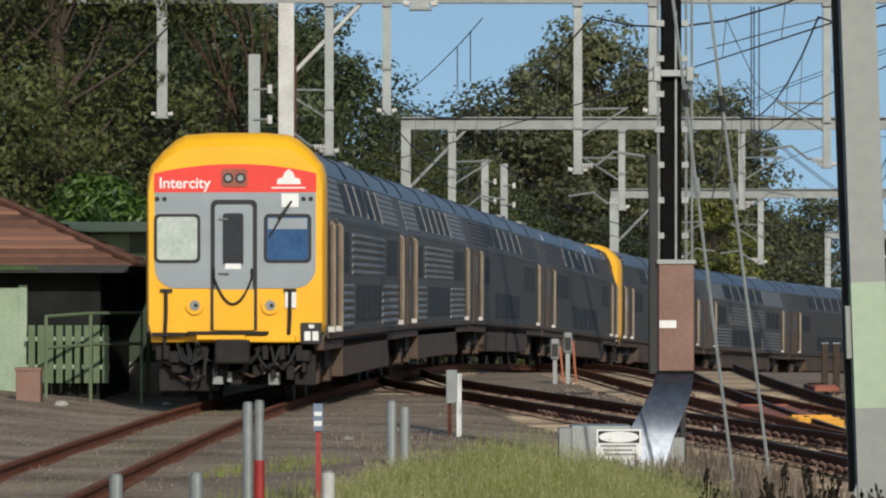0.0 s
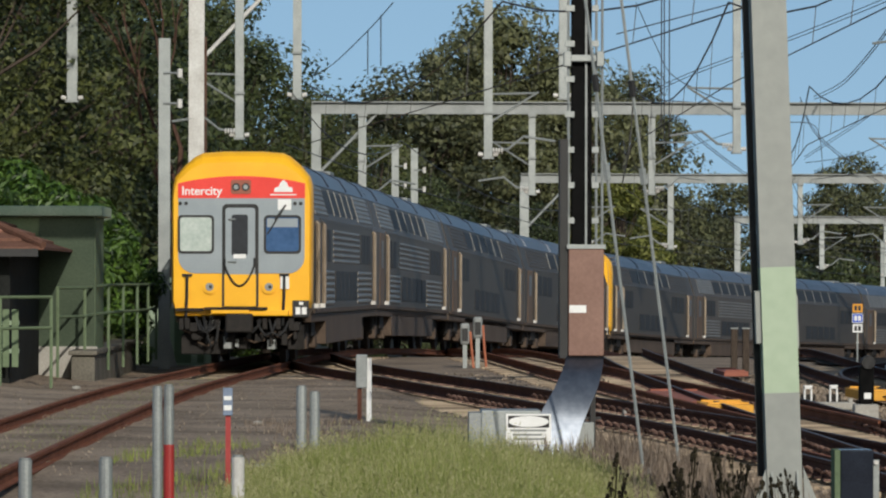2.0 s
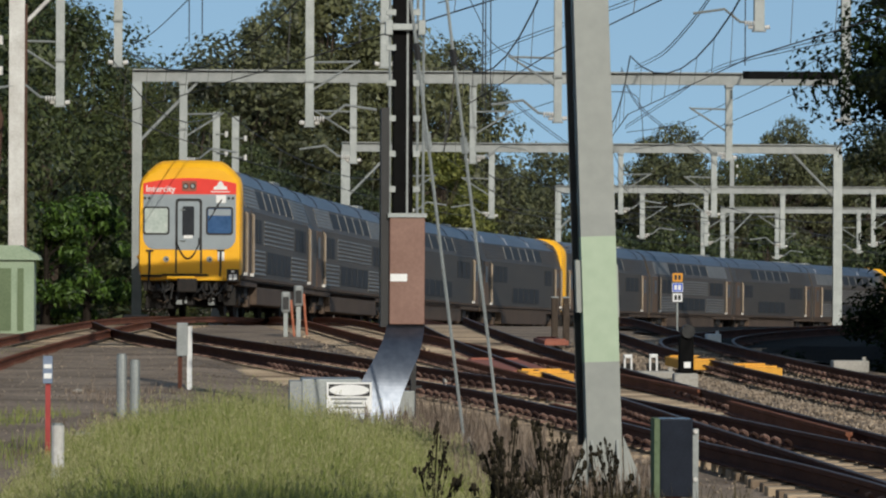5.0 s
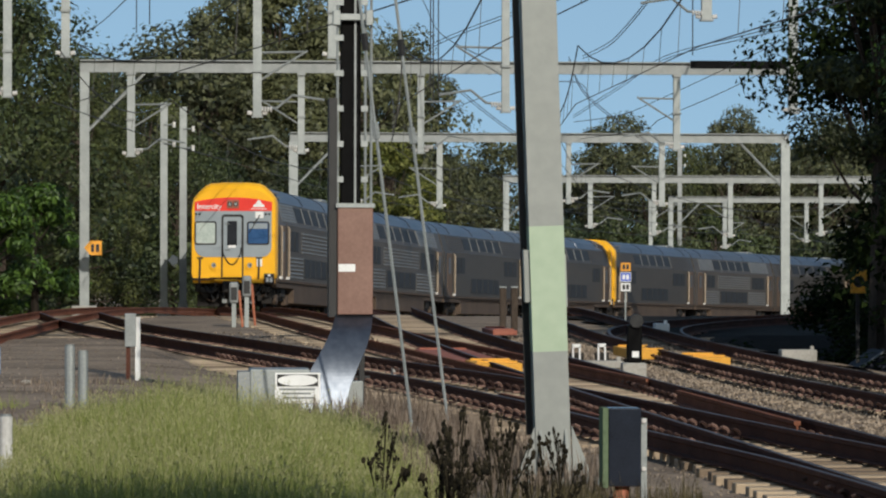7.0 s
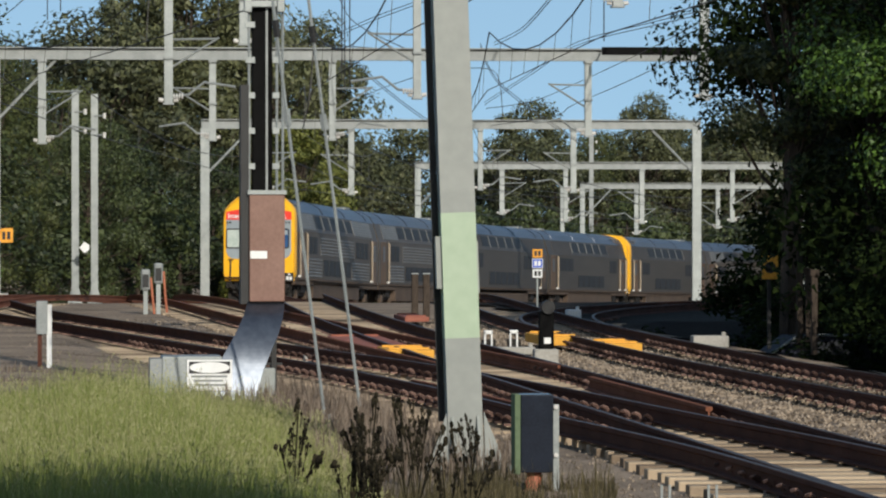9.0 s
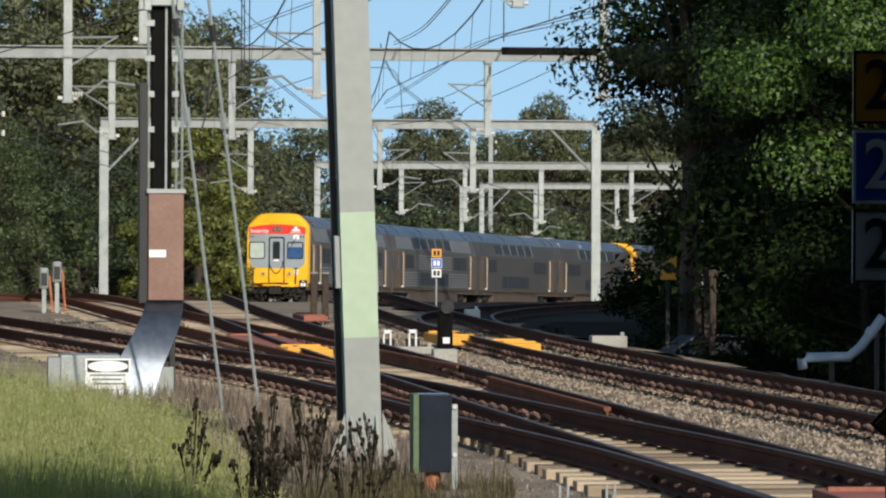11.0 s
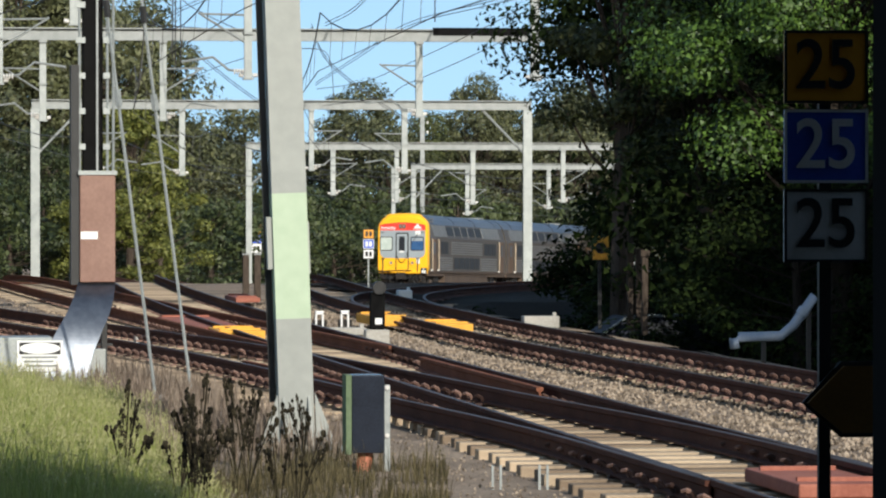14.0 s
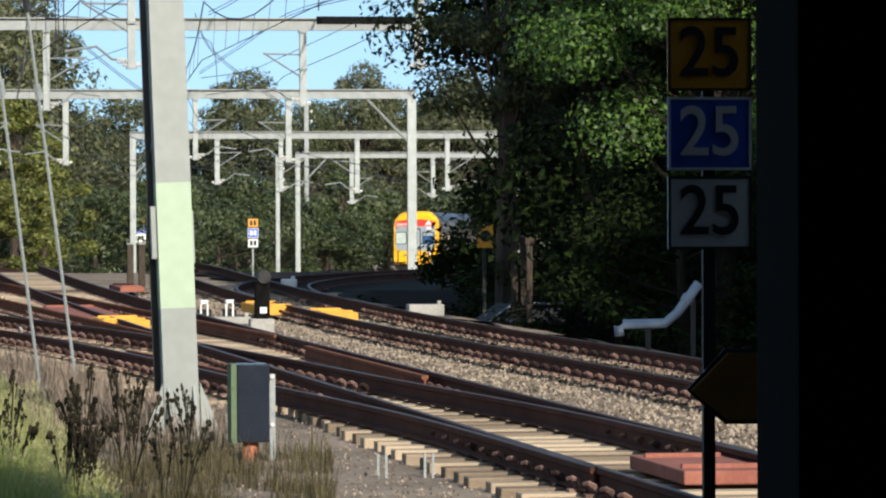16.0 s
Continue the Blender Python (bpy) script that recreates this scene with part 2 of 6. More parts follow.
def tube(bm, points, radius, sides=6, end_radius=None):
    """A round bar through the points, closed at both ends."""
    pts = [Vector(p) for p in points]
    rings = []
    for i, p in enumerate(pts):
        way = (pts[min(i + 1, len(pts) - 1)] - pts[max(i - 1, 0)]).normalized()
        side = way.cross(Vector((0.31, 0.17, 0.93)) if abs(way.z) < 0.9 else Vector((1, 0, 0))).normalized()
        up = side.cross(way)
        r = radius if end_radius is None else radius + (end_radius - radius) * i / (len(pts) - 1)
        rings.append([bm.verts.new(p + (side * math.cos(a) + up * math.sin(a)) * r) for a in (2 * math.pi * k / sides for k in range(sides))])
    for a, b in zip(rings, rings[1:]):
        for k in range(sides):
            bm.faces.new((a[k], a[(k + 1) % sides], b[(k + 1) % sides], b[k]))
    bm.faces.new(rings[0][::-1])
    bm.faces.new(rings[-1])
    return bm


def tubes(*lines, radius=0.03, sides=6):
    bm = bmesh.new()
    for pts in lines:
        tube(bm, pts, radius, sides)
    return bm


def prism(bm, outline, axis, lo, hi):
    """An outline in two axes, drawn out along the third."""
    def put(a, b, c):
        return {"x": (c, a, b), "y": (a, c, b), "z": (a, b, c)}[axis]
    one = [bm.verts.new(put(a, b, lo)) for a, b in outline]
    two = [bm.verts.new(put(a, b, hi)) for a, b in outline]
    bm.faces.new(one)
    bm.faces.new(two[::-1])
    for i in range(len(one)):
        j = (i + 1) % len(one)
        bm.faces.new((one[i], two[i], two[j], one[j]))
    return bm


def rounded(x0, x1, z0, z1, r, low=True, high=True, steps=5):
    """A rectangle's outline with round corners."""
    out = []
    for cx, cz, start, on in ((x1 - r, z1 - r, 0, high), (x0 + r, z1 - r, 90, high), (x0 + r, z0 + r, 180, low), (x1 - r, z0 + r, 270, low)):
        if on:
            out += [(cx + r * math.cos(radians(start + 90 * k / steps)), cz + r * math.sin(radians(start + 90 * k / steps))) for k in range(steps + 1)]
        else:
            out.append((x1 if start in (0, 270) else x0, z1 if start < 180 else z0))
    return out


def lettering(words, size, material, parent, m, name="lettering", thick=0.004, bold=0.0):
    curve = bpy.data.curves.new(name, "FONT")
    curve.body, curve.size, curve.extrude, curve.offset = words, size, thick, bold
    curve.align_x, curve.align_y = "CENTER", "CENTER"
    made = bpy.data.objects.new(name, curve)
    me = bpy.data.meshes.new_from_object(made)
    bpy.data.objects.remove(made)
    me.materials.append(material)
    ob = new(name, me)
    ob.parent, ob.matrix_basis = parent, m
    return ob


# ---- the lie of the land ----
def rail_level(y):
    """Height of the rails at y metres ahead: level, then over a crest and down a grade."""
    if y < 110:
        return 0.0
    if y < 155:
        return -0.00028 * (y - 110) ** 2
    if y < 210:
        return -0.567 - 0.0252 * (y - 155)
    return -1.953 - 0.0201 * (min(y, 380) - 210)


class Line:
    """A smooth line of x over y through given points."""
    def __init__(self, points):
        self.y, self.x = np.array([p[1] for p in points], float), np.array([p[0] for p in points], float)
        self.slope = np.gradient(self.x, self.y)

    def __call__(self, y):
        i = int(np.clip(np.searchsorted(self.y, y) - 1, 0, len(self.y) - 2))
        if y < self.y[0]:
            return float(self.x[0] + self.slope[0] * (y - self.y[0]))
        if y > self.y[-1]:
            return float(self.x[-1] + self.slope[-1] * (y - self.y[-1]))
        h = self.y[i + 1] - self.y[i]
        u = (y - self.y[i]) / h
        return float((1 + 2 * u) * (1 - u) ** 2 * self.x[i] + u * (1 - u) ** 2 * h * self.slope[i] + u * u * (3 - 2 * u) * self.x[i + 1] + u * u * (u - 1) * h * self.slope[i + 1])


TRAIN_LINE = Line([(-4.3, 20), (-4.15, 40), (-3.87, 60), (-3.43, 79), (-2.64, 95), (-1.65, 112), (-0.21, 130), (2.04, 150), (4.92, 170), (8.71, 190), (13.17, 210), (19.6, 235), (27.3, 260), (37.51, 290), (51.18, 325), (69.85, 365), (95.0, 410), (112, 440), (140, 484)])
MAIN_LINE = Line([(6.5, 15), (6.4, 30), (6.3, 45), (6.2, 60), (6.2, 80), (6.4, 100), (7.1, 125), (8.7, 150), (11.6, 177), (16.2, 205), (25, 234), (36, 264), (50, 304), (66, 345)])
FAR_LINE = Line([(9.95, 15), (9.85, 45), (9.5, 66), (9.75, 84), (10.3, 100), (11.6, 125), (13.6, 150), (16.8, 177), (21.5, 205), (30, 232), (41, 262), (55, 302), (70, 340)])
LEFT_BRANCH = Line([(6.38, 30), (6.15, 39), (5.72, 45), (5.16, 53.8), (4.37, 62.6), (3.44, 69.7), (1.58, 85), (-0.45, 102), (-1.35, 116)])
SHADED_BRANCH = Line([(9.7, 82), (10.1, 90), (11.2, 98), (13.2, 105), (16.0, 111), (20.5, 118)])
CROSSOVER = Line([(6.2, 60), (5.85, 68), (5.35, 80), (4.75, 95), (4.1, 115), (3.7, 135), (3.9, 155), (5.4, 177)])


def walk_line(line, y0, y1, step):
    """Points and headings along a line at even steps of its length."""
    out, y = [], y0
    while y <= y1:
        slope = (line(y + 0.2) - line(y - 0.2)) / 0.4
        out.append((line(y), y, rail_level(y), math.atan2(-slope, 1)))
        y += step / math.hypot(1, slope)
    return out

# ---- ground ----
def ground_level(x, y):
    z = rail_level(y) - 0.26
    if x < -5.2:
        z += 0.31 * min(1.0, (-5.2 - x) / 3)
    if x < 1.5 and 44 < y < 98:
        z += 0.11 * min(1.0, (1.5 - x) / 1.5) * min(1.0, (y - 44) / 6, (98 - y) / 6)
    if x > 12.2 and 45 < y < 98:
        z -= min(1.2, (x - 12.2) * 2.0) * min(1.0, (y - 45) / 8, (98 - y) / 8)
    return z


def build_ground():
    xs = np.concatenate([np.linspace(-900, -60, 14), np.linspace(-50, -10, 14), np.arange(-9, 24, 0.7), np.linspace(25, 90, 18), np.linspace(120, 900, 12)])
    ys = np.concatenate([np.linspace(-300, 0, 6), np.arange(6, 130, 0.9), np.arange(130, 420, 5.0), np.linspace(450, 1800, 12)])
    verts, faces = [], []
    for y in ys:
        for x in xs:
            bumps = 0.016 * noise.noise((x * 0.5, y * 0.35, 0)) + 0.012 * noise.noise((x * 1.7, y * 1.3, 3))
            verts.append((x, y, ground_level(x, y) + bumps))
    w = len(xs)
    for j in range(len(ys) - 1):
        for i in range(w - 1):
            a = j * w + i
            faces.append((a, a + 1, a + 1 + w, a + w))
    ob = raw("ground", verts, faces, BALLAST)
    for p in ob.data.polygons:
        p.use_smooth = True
    tagged(ob, "brown stony railway ground with patches of dust", "ground", kind="structure")


build_ground()


def build_shaded_ground():
    """Dark shade-coloured sheet under the dense trees, draped just above the ground."""
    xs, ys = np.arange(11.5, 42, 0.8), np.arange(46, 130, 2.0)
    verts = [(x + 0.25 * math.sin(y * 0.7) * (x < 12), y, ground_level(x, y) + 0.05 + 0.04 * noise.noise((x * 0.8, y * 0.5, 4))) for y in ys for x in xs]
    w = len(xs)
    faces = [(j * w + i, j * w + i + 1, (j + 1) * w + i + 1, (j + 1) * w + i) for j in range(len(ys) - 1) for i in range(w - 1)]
    tagged(raw("shaded_ground", verts, faces, SHADEGROUND), "dark ground under the trackside trees, their shade put into its colour", "ground", kind="structure")


build_shaded_ground()


# ---- trees ----
def leaves(centres, radii, count, size, rng, droop=0.3, far=False):
    """Leaves in clumps round the centres, each turned out of its clump; far crowns get three-sided ones."""
    centres, radii = np.array(centres), np.array(radii)
    pick = rng.integers(0, len(centres), count)
    way = rng.normal(size=(count, 3))
    way /= np.linalg.norm(way, axis=1)[:, None]
    out = radii[pick] * (0.5 + 0.55 * rng.random(count) ** 0.7)
    pos = centres[pick] + way * out[:, None] * np.array([1, 1, 0.72])
    normal = way + rng.normal(size=(count, 3)) * 0.42 + np.array([0, 0, 0.35])
    normal /= np.linalg.norm(normal, axis=1)[:, None]
    a = np.cross(normal, rng.normal(size=(count, 3)))
    a /= np.linalg.norm(a, axis=1)[:, None]
    b = np.cross(normal, a)
    s = size * (0.6 + 0.8 * rng.random(count))[:, None]
    tip, mid = a * s, b * s * 0.42
    fold = normal * s * 0.12
    if far:
        verts = np.stack([pos - tip * 0.6 - mid * 1.5, pos - tip * 0.5 + mid * 1.5, pos + tip - np.array([0, 0, 1]) * s * droop], 1).reshape(-1, 3)
        return verts.tolist(), np.arange(count * 3).reshape(-1, 3).tolist()
    verts = np.stack([pos - tip, pos - mid + fold, pos + tip - np.array([0, 0, 1]) * s * droop, pos + mid + fold], 1).reshape(-1, 3)
    faces = np.arange(count * 4).reshape(-1, 4)
    return verts.tolist(), faces.tolist()


def tree(height, spread, seed, count, size, material, base=0.3, clumps=26, name="tree", label="tall green gum tree beside the railway", far=False, tuft=0.3):
    rng = np.random.default_rng(seed)
    ob = thing(name, label, "tree", "trees along the line")
    bm = bmesh.new()
    lean = rng.normal(size=2) * 0.03 * height
    tube(bm, [(lean[0] * u * u, lean[1] * u * u, -0.3 + (height * 0.82 + 0.3) * u) for u in (0, 0.25, 0.5, 0.75, 1)], 0.022 * height + 0.05, 7, 0.05)
    centres, radii = [], []
    for k in range(clumps):
        u = base + (1 - base) * rng.random() ** 0.85
        wide = spread * math.sin(math.pi * (0.16 + 0.8 * ((u - base) / (1 - base)) ** 0.8)) ** 0.7
        ang, out = rng.random() * 2 * math.pi, wide * (0.25 + 0.75 * math.sqrt(rng.random()))
        c = Vector((lean[0] * u + out * math.cos(ang), lean[1] * u + out * math.sin(ang), height * u * 0.94))
        centres.append(c[:])
        radii.append(spread * tuft * (0.65 + 0.7 * rng.random()))
        root = Vector((lean[0] * (u * 0.7) ** 2, lean[1] * (u * 0.7) ** 2, height * u * 0.66))
        tube(bm, [root, (root + c) / 2 + Vector((0, 0, -0.02 * height)), c], 0.0035 * height + 0.012, 4, 0.012)
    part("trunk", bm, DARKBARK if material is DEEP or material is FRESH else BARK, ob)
    v, f = leaves(centres, radii, count, size, rng, far=far)
    raw("crown", v, f, material, ob)
    return ob


def plant(kind, x, y, turn, size=1.0, wide=None):
    m = pose(x, y, ground_level(x, y), 0, 0, turn) @ Matrix.Diagonal((wide or size, wide or size, size, 1))
    made = copy_thing(kind, Matrix.Identity(4))
    made.matrix_basis = m
    return made


def build_trees():
    rng = random.Random(5)
    kinds = [tree(15, 4.6, 11, 16500, 0.115, LEAF, 0.1, 52, far=True, tuft=0.3), tree(17, 4.2, 12, 16500, 0.115, OLIVE, 0.16, 50, far=True, tuft=0.31), tree(14, 5.0, 13, 16500, 0.12, LEAF, 0.06, 54, far=True, tuft=0.28)]
    gums = [tree(24, 6.4, 21, 12000, 0.215, GUM, 0.2, 60, far=True, tuft=0.27), tree(22, 7.0, 22, 12000, 0.215, GUM, 0.16, 64, far=True, tuft=0.25)]
    near = tree(15.5, 4.6, 14, 32000, 0.085, OLIVE, 0.08, 56, far=True, tuft=0.3)
    shrub = tree(4.5, 2.6, 31, 4200, 0.11, LEAF, 0.05, 28, "shrub", "dense green shrub at the edge of the line", far=True)
    # the wood beside the line
    spots = [(-9.5, 118, 1), (-13, 124, 1.05), (-8.5, 133, 0.95), (-17, 130, 1.1), (-22, 126, 1.1), (-6.8, 144, 0.9), (-12, 142, 1.1), (-19, 146, 1.2), (-27, 136, 1.2),
             (-4.2, 160, 0.85), (-9, 166, 1.0), (-15, 170, 1.15), (-1.5, 178, 0.68), (-6, 190, 0.95), (2.0, 196, 0.6), (-12, 196, 1.15), (-2, 212, 0.7), (4.5, 218, 0.6), (9, 232, 0.58), (1, 236, 0.72), (-7, 225, 1.1),
             (-14.5, 112, 1.0), (-20, 115, 1.1), (-11, 108, 0.9)]
    for i, (x, y, s) in enumerate(spots):
        plant(near if y < 127 or i % 4 == 0 else kinds[i % 3], x, y, rng.random() * 360, s, s * (0.85 + 0.3 * rng.random()))
    # tall gums beyond, and the woods where the line bends away
    for i, (x, y, s, w) in enumerate([(10.5, 330, 1.1, 1.2), (4.6, 322, 0.98, 1.15), (15.5, 334, 1.02, 1.0), (1.0, 338, 0.95, 1.1), (19.2, 340, 0.92, 0.85), (-4, 330, 0.85, 1.0), (-9, 335, 0.85, 0.9), (-16, 330, 0.9, 0.95), (-24, 335, 0.95, 0.95), (23.0, 345, 0.66, 0.7), (8, 345, 0.95, 1.1), (13.0, 326, 0.8, 1.0), (6.4, 326, 1.0, 0.85), (17.4, 328, 1.02, 0.85)]):
        plant(gums[i % 2], x, y, rng.random() * 360, s, w)
    for i in range(24):
        x = 15 + i * 2.75 + rng.random() * 2
        y = 352 + rng.random() * 50 + max(0, x - 45) * 0.8
        plant(gums[i % 2] if i % 3 != 1 else kinds[i % 3], x, y, rng.random() * 360, (0.5 if i % 3 != 1 else 0.72) + 0.2 * rng.random(), 0.8)
    for i, (x, y, s, w) in enumerate([(47.6, 368, 0.74, 0.62), (44.2, 372, 0.66, 0.7), (50.6, 371, 0.67, 0.7), (53.6, 378, 0.62, 0.7), (39.6, 374, 0.62, 0.75), (36.4, 366, 0.55, 0.6), (57.5, 376, 0.74, 0.8), (61.5, 380, 0.76, 0.8), (54.8, 370, 0.68, 0.7), (29.0, 372, 0.56, 0.6), (65, 390, 0.75, 0.9)]):
        plant(gums[i % 2], x, y, rng.random() * 360, s, w)
    golden = tree(9.6, 2.6, 51, 16000, 0.11, GOLDEN, 0.05, 60, label="slender yellow-green tree at the edge of the wood", far=True, tuft=0.26)
    golden.matrix_basis = pose(12.6, 222, ground_level(12.6, 222))
    plant(golden, 14.4, 229, 70, 0.8, 0.9)
    plant(golden, 10.6, 216, 190, 0.72, 0.85)
    for i in range(30):
        y = 168 + i * 5.2
        x = TRAIN_LINE(y) - 6.5 - rng.random() * 5
        plant(shrub, x, y, rng.random() * 360, 0.8 + 0.6 * rng.random(), 1.0 + 0.5 * rng.random())
    for i in range(10):
        plant(shrub, -6.8 - rng.random() * 2.5, 112 + i * 5, rng.random() * 360, 0.8 + 0.5 * rng.random())
    bright = tree(4.0, 1.7, 33, 5200, 0.1, FRESH, 0.05, 26, "shrub", "bright green shrub behind the railing")
    bright.matrix_basis = pose(-6.4, 101, 0)
    for x, y, s in ((-6.2, 106, 1.0), (-7.4, 104, 1.15), (-5.9, 110, 0.9), (-2.8, 152, 1.1), (-4.0, 148, 1.0)):
        plant(bright, x, y, x * 50, s)
    for i in range(16):
        plant(shrub, 14 + i * 2.7, 318 + rng.random() * 24, rng.random() * 360, 1.1 + 0.7 * rng.random(), 1.3)
    near.matrix_basis = pose(-24, 121, -0.1)
    for k in (*kinds, *gums, shrub):
        k.matrix_basis = pose(-60 - kinds.index(k) * 9 if k in kinds else -100, 190 if k in kinds else 230 + 14 * ([*gums, shrub].index(k)), ground_level(-60, 190))
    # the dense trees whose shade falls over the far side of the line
    dark = [tree(12.5, 3.0, 41, 66000, 0.05, FRESH, 0.27, 76, label="dense broad-leaved tree shading the track side", far=True, tuft=0.27), tree(12.5, 3.8, 42, 20000, 0.095, DEEP, 0.04, 60, label="dense tree overhanging the line, shade put into its leaf colour", far=True, tuft=0.34)]
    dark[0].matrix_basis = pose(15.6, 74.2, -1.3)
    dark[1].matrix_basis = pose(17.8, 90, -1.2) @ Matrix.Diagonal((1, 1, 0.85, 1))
    # the nearer ones stand out of view, added to throw shade on the bank
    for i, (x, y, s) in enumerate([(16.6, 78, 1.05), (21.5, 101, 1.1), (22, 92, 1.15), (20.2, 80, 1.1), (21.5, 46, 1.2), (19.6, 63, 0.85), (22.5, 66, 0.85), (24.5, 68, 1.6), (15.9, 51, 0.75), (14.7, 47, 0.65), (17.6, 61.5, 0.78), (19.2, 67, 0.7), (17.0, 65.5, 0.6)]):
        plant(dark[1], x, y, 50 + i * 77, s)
    slim = tree(10.2, 1.25, 43, 26000, 0.055, OLIVE, 0.42, 40, label="slender olive tree against the dark wood", far=True, tuft=0.42)
    slim.matrix_basis = pose(13.5, 83, -1.3)
    plant(slim, 15.6, 86, 120, 0.95)
    over = tree(10.5, 4.4, 47, 64000, 0.075, DEEP, 0.36, 64, label="tall tree leaning out over the line, leaves coloured dark for shade", far=True, tuft=0.28)
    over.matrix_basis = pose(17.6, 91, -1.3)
    low = tree(4.5, 2.6, 35, 9000, 0.07, DEEP, 0.05, 26, "shrub", "shrub under the trees, their shade put into its leaf colour", far=True)
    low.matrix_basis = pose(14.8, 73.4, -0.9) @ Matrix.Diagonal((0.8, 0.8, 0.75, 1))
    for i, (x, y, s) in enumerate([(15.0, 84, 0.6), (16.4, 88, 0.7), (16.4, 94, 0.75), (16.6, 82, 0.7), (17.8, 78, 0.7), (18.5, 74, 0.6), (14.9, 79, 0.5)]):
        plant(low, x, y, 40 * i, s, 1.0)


build_trees()


def bare_tree(x, y, height, seed, material, label, forks=3):
    """A leafless trunk that forks into ever thinner limbs."""
    rng = random.Random(seed)
    ob = thing("bare_tree", label, "tree", at=pose(x, y, ground_level(x, y)))
    trunk, twigs = bmesh.new(), bmesh.new()

    def grow(base, way, length, r, left, bm):
        tip = base + way * length
        tube(bm, [base, base.lerp(tip, 0.5) + Vector((rng.uniform(-0.05, 0.05) * length, 0, 0)), tip], r, 5, r * 0.6)
        if left:
            for k in range(3):
                turn = Vector((rng.uniform(-0.5, 0.5), rng.uniform(-0.4, 0.4), rng.uniform(0.0, 0.3)))
                grow(base.lerp(tip, 0.6 + 0.4 * k / 2), (way + turn).normalized(), length * rng.uniform(0.5, 0.7), r * 0.5, left - 1, twigs)

    grow(Vector((0, 0, -0.2)), Vector((0.02, 0, 1)), height * 0.55, 0.012 * height, forks, trunk)
    part("trunk", trunk, material, ob)
    tagged(part("branch", twigs, material, ob), kind="stuff")


bare_tree(-4.75, 126, 10.6, 4, REDBARK, "leafless tree with reddish-brown limbs")


def build_undergrowth():
    rng, chance = np.random.default_rng(15), random.Random(15)
    spots = []
    while len(spots) < 420:
        x, y = chance.uniform(12.3, 20), chance.uniform(56, 94)
        if x > 14.5 or not 70 < y < 82:
            spots.append((x, y, ground_level(x, y) + 0.1))
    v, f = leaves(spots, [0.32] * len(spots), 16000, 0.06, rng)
    tagged(raw("undergrowth", v, f, DEEP), "low undergrowth with the shade of the trees put into its colour", "undergrowth", kind="stuff")


build_undergrowth()

# ---- tracks ----
RAIL_SHAPE = [(-0.035, 0.0), (0.035, 0.0), (0.035, -0.035), (0.01, -0.05), (0.01, -0.135), (0.07, -0.15), (0.07, -0.165), (-0.07, -0.165), (-0.07, -0.15), (-0.01, -0.135), (-0.01, -0.05), (-0.035, -0.035)]
GAUGE = 1.435


def sweep(line, side, y0, y1, step=1.2, lift=0.0):
    """One rail along a line, side metres off its middle."""
    pts = walk_line(line, y0, y1, step)
    verts, faces, n = [], [], len(RAIL_SHAPE)
    for x, y, z, h in pts:
        for a, b in RAIL_SHAPE:
            verts.append((x + (side + a) * math.cos(h), y + (side + a) * math.sin(h), z + b + lift))
    for i in range(len(pts) - 1):
        for k in range(n):
            j = (k + 1) % n
            faces.append((i * n + k, i * n + j, (i + 1) * n + j, (i + 1) * n + k))
    faces += [tuple(range(n))[::-1], tuple((len(pts) - 1) * n + k for k in range(n))]
    return verts, faces


def sleeper_mesh(length):
    bm = boxes((-length / 2, length / 2, -0.115, 0.115, -0.14, 0.0), bevel=0.012)
    me = bpy.data.meshes.new("sleeper")
    bm.to_mesh(me)
    bm.free()
    me.materials.append(TIMBER)
    return me


SLEEPER, LONG_SLEEPER = sleeper_mesh(2.5), sleeper_mesh(3.2)


def clips(line, sides, y0, y1, step):
    """Base plates and curled spring clips on both flanks of each rail."""
    verts, faces = [], []
    def add(bm):
        base = len(verts)
        bm.verts.index_update()
        verts.extend(v.co[:] for v in bm.verts)
        faces.extend([base + v.index for v in f.verts] for f in bm.faces)
        bm.free()
    for x, y, z, h in walk_line(line, y0, y1, step):
        for side in sides:
            for flank in (-1, 1):
                bm = boxes((flank * 0.12 - 0.045, flank * 0.12 + 0.045, -0.05, 0.05, -0.182, -0.158))
                if y < 78:
                    tube(bm, [(flank * 0.08, -0.035, -0.145), (flank * 0.1, -0.04, -0.1), (flank * 0.14, -0.035, -0.08), (flank * 0.165, 0.01, -0.09), (flank * 0.13, 0.04, -0.1), (flank * 0.1, 0.03, -0.145)], 0.015, 4)
                bmesh.ops.transform(bm, matrix=Matrix.Translation((x, y, z)) @ Matrix.Rotation(h, 4, "Z") @ Matrix.Translation((side, 0, 0)), verts=bm.verts)
                add(bm)
    return verts, faces


def track(name, label, line, y0, y1, rails=(-GAUGE / 2, GAUGE / 2), rail_material=RAILSTEEL):
    ob = thing(name, label, "railway track", "railway tracks", "structure")
    for side in rails:
        raw("rail", *sweep(line, side, y0, y1), rail_material, ob)
        pts = walk_line(line, y0, y1, 1.2)
        v, f = [], []
        for x, y, z, h in pts:
            for a in (-0.026, 0.026):
                v.append((x + (side + a) * math.cos(h), y + (side + a) * math.sin(h), z + 0.004))
        f = [(2 * i, 2 * i + 1, 2 * i + 3, 2 * i + 2) for i in range(len(pts) - 1)]
        if rail_material is RAILSTEEL:
            raw("running_surface", v, f, SHINE, ob)
    return ob


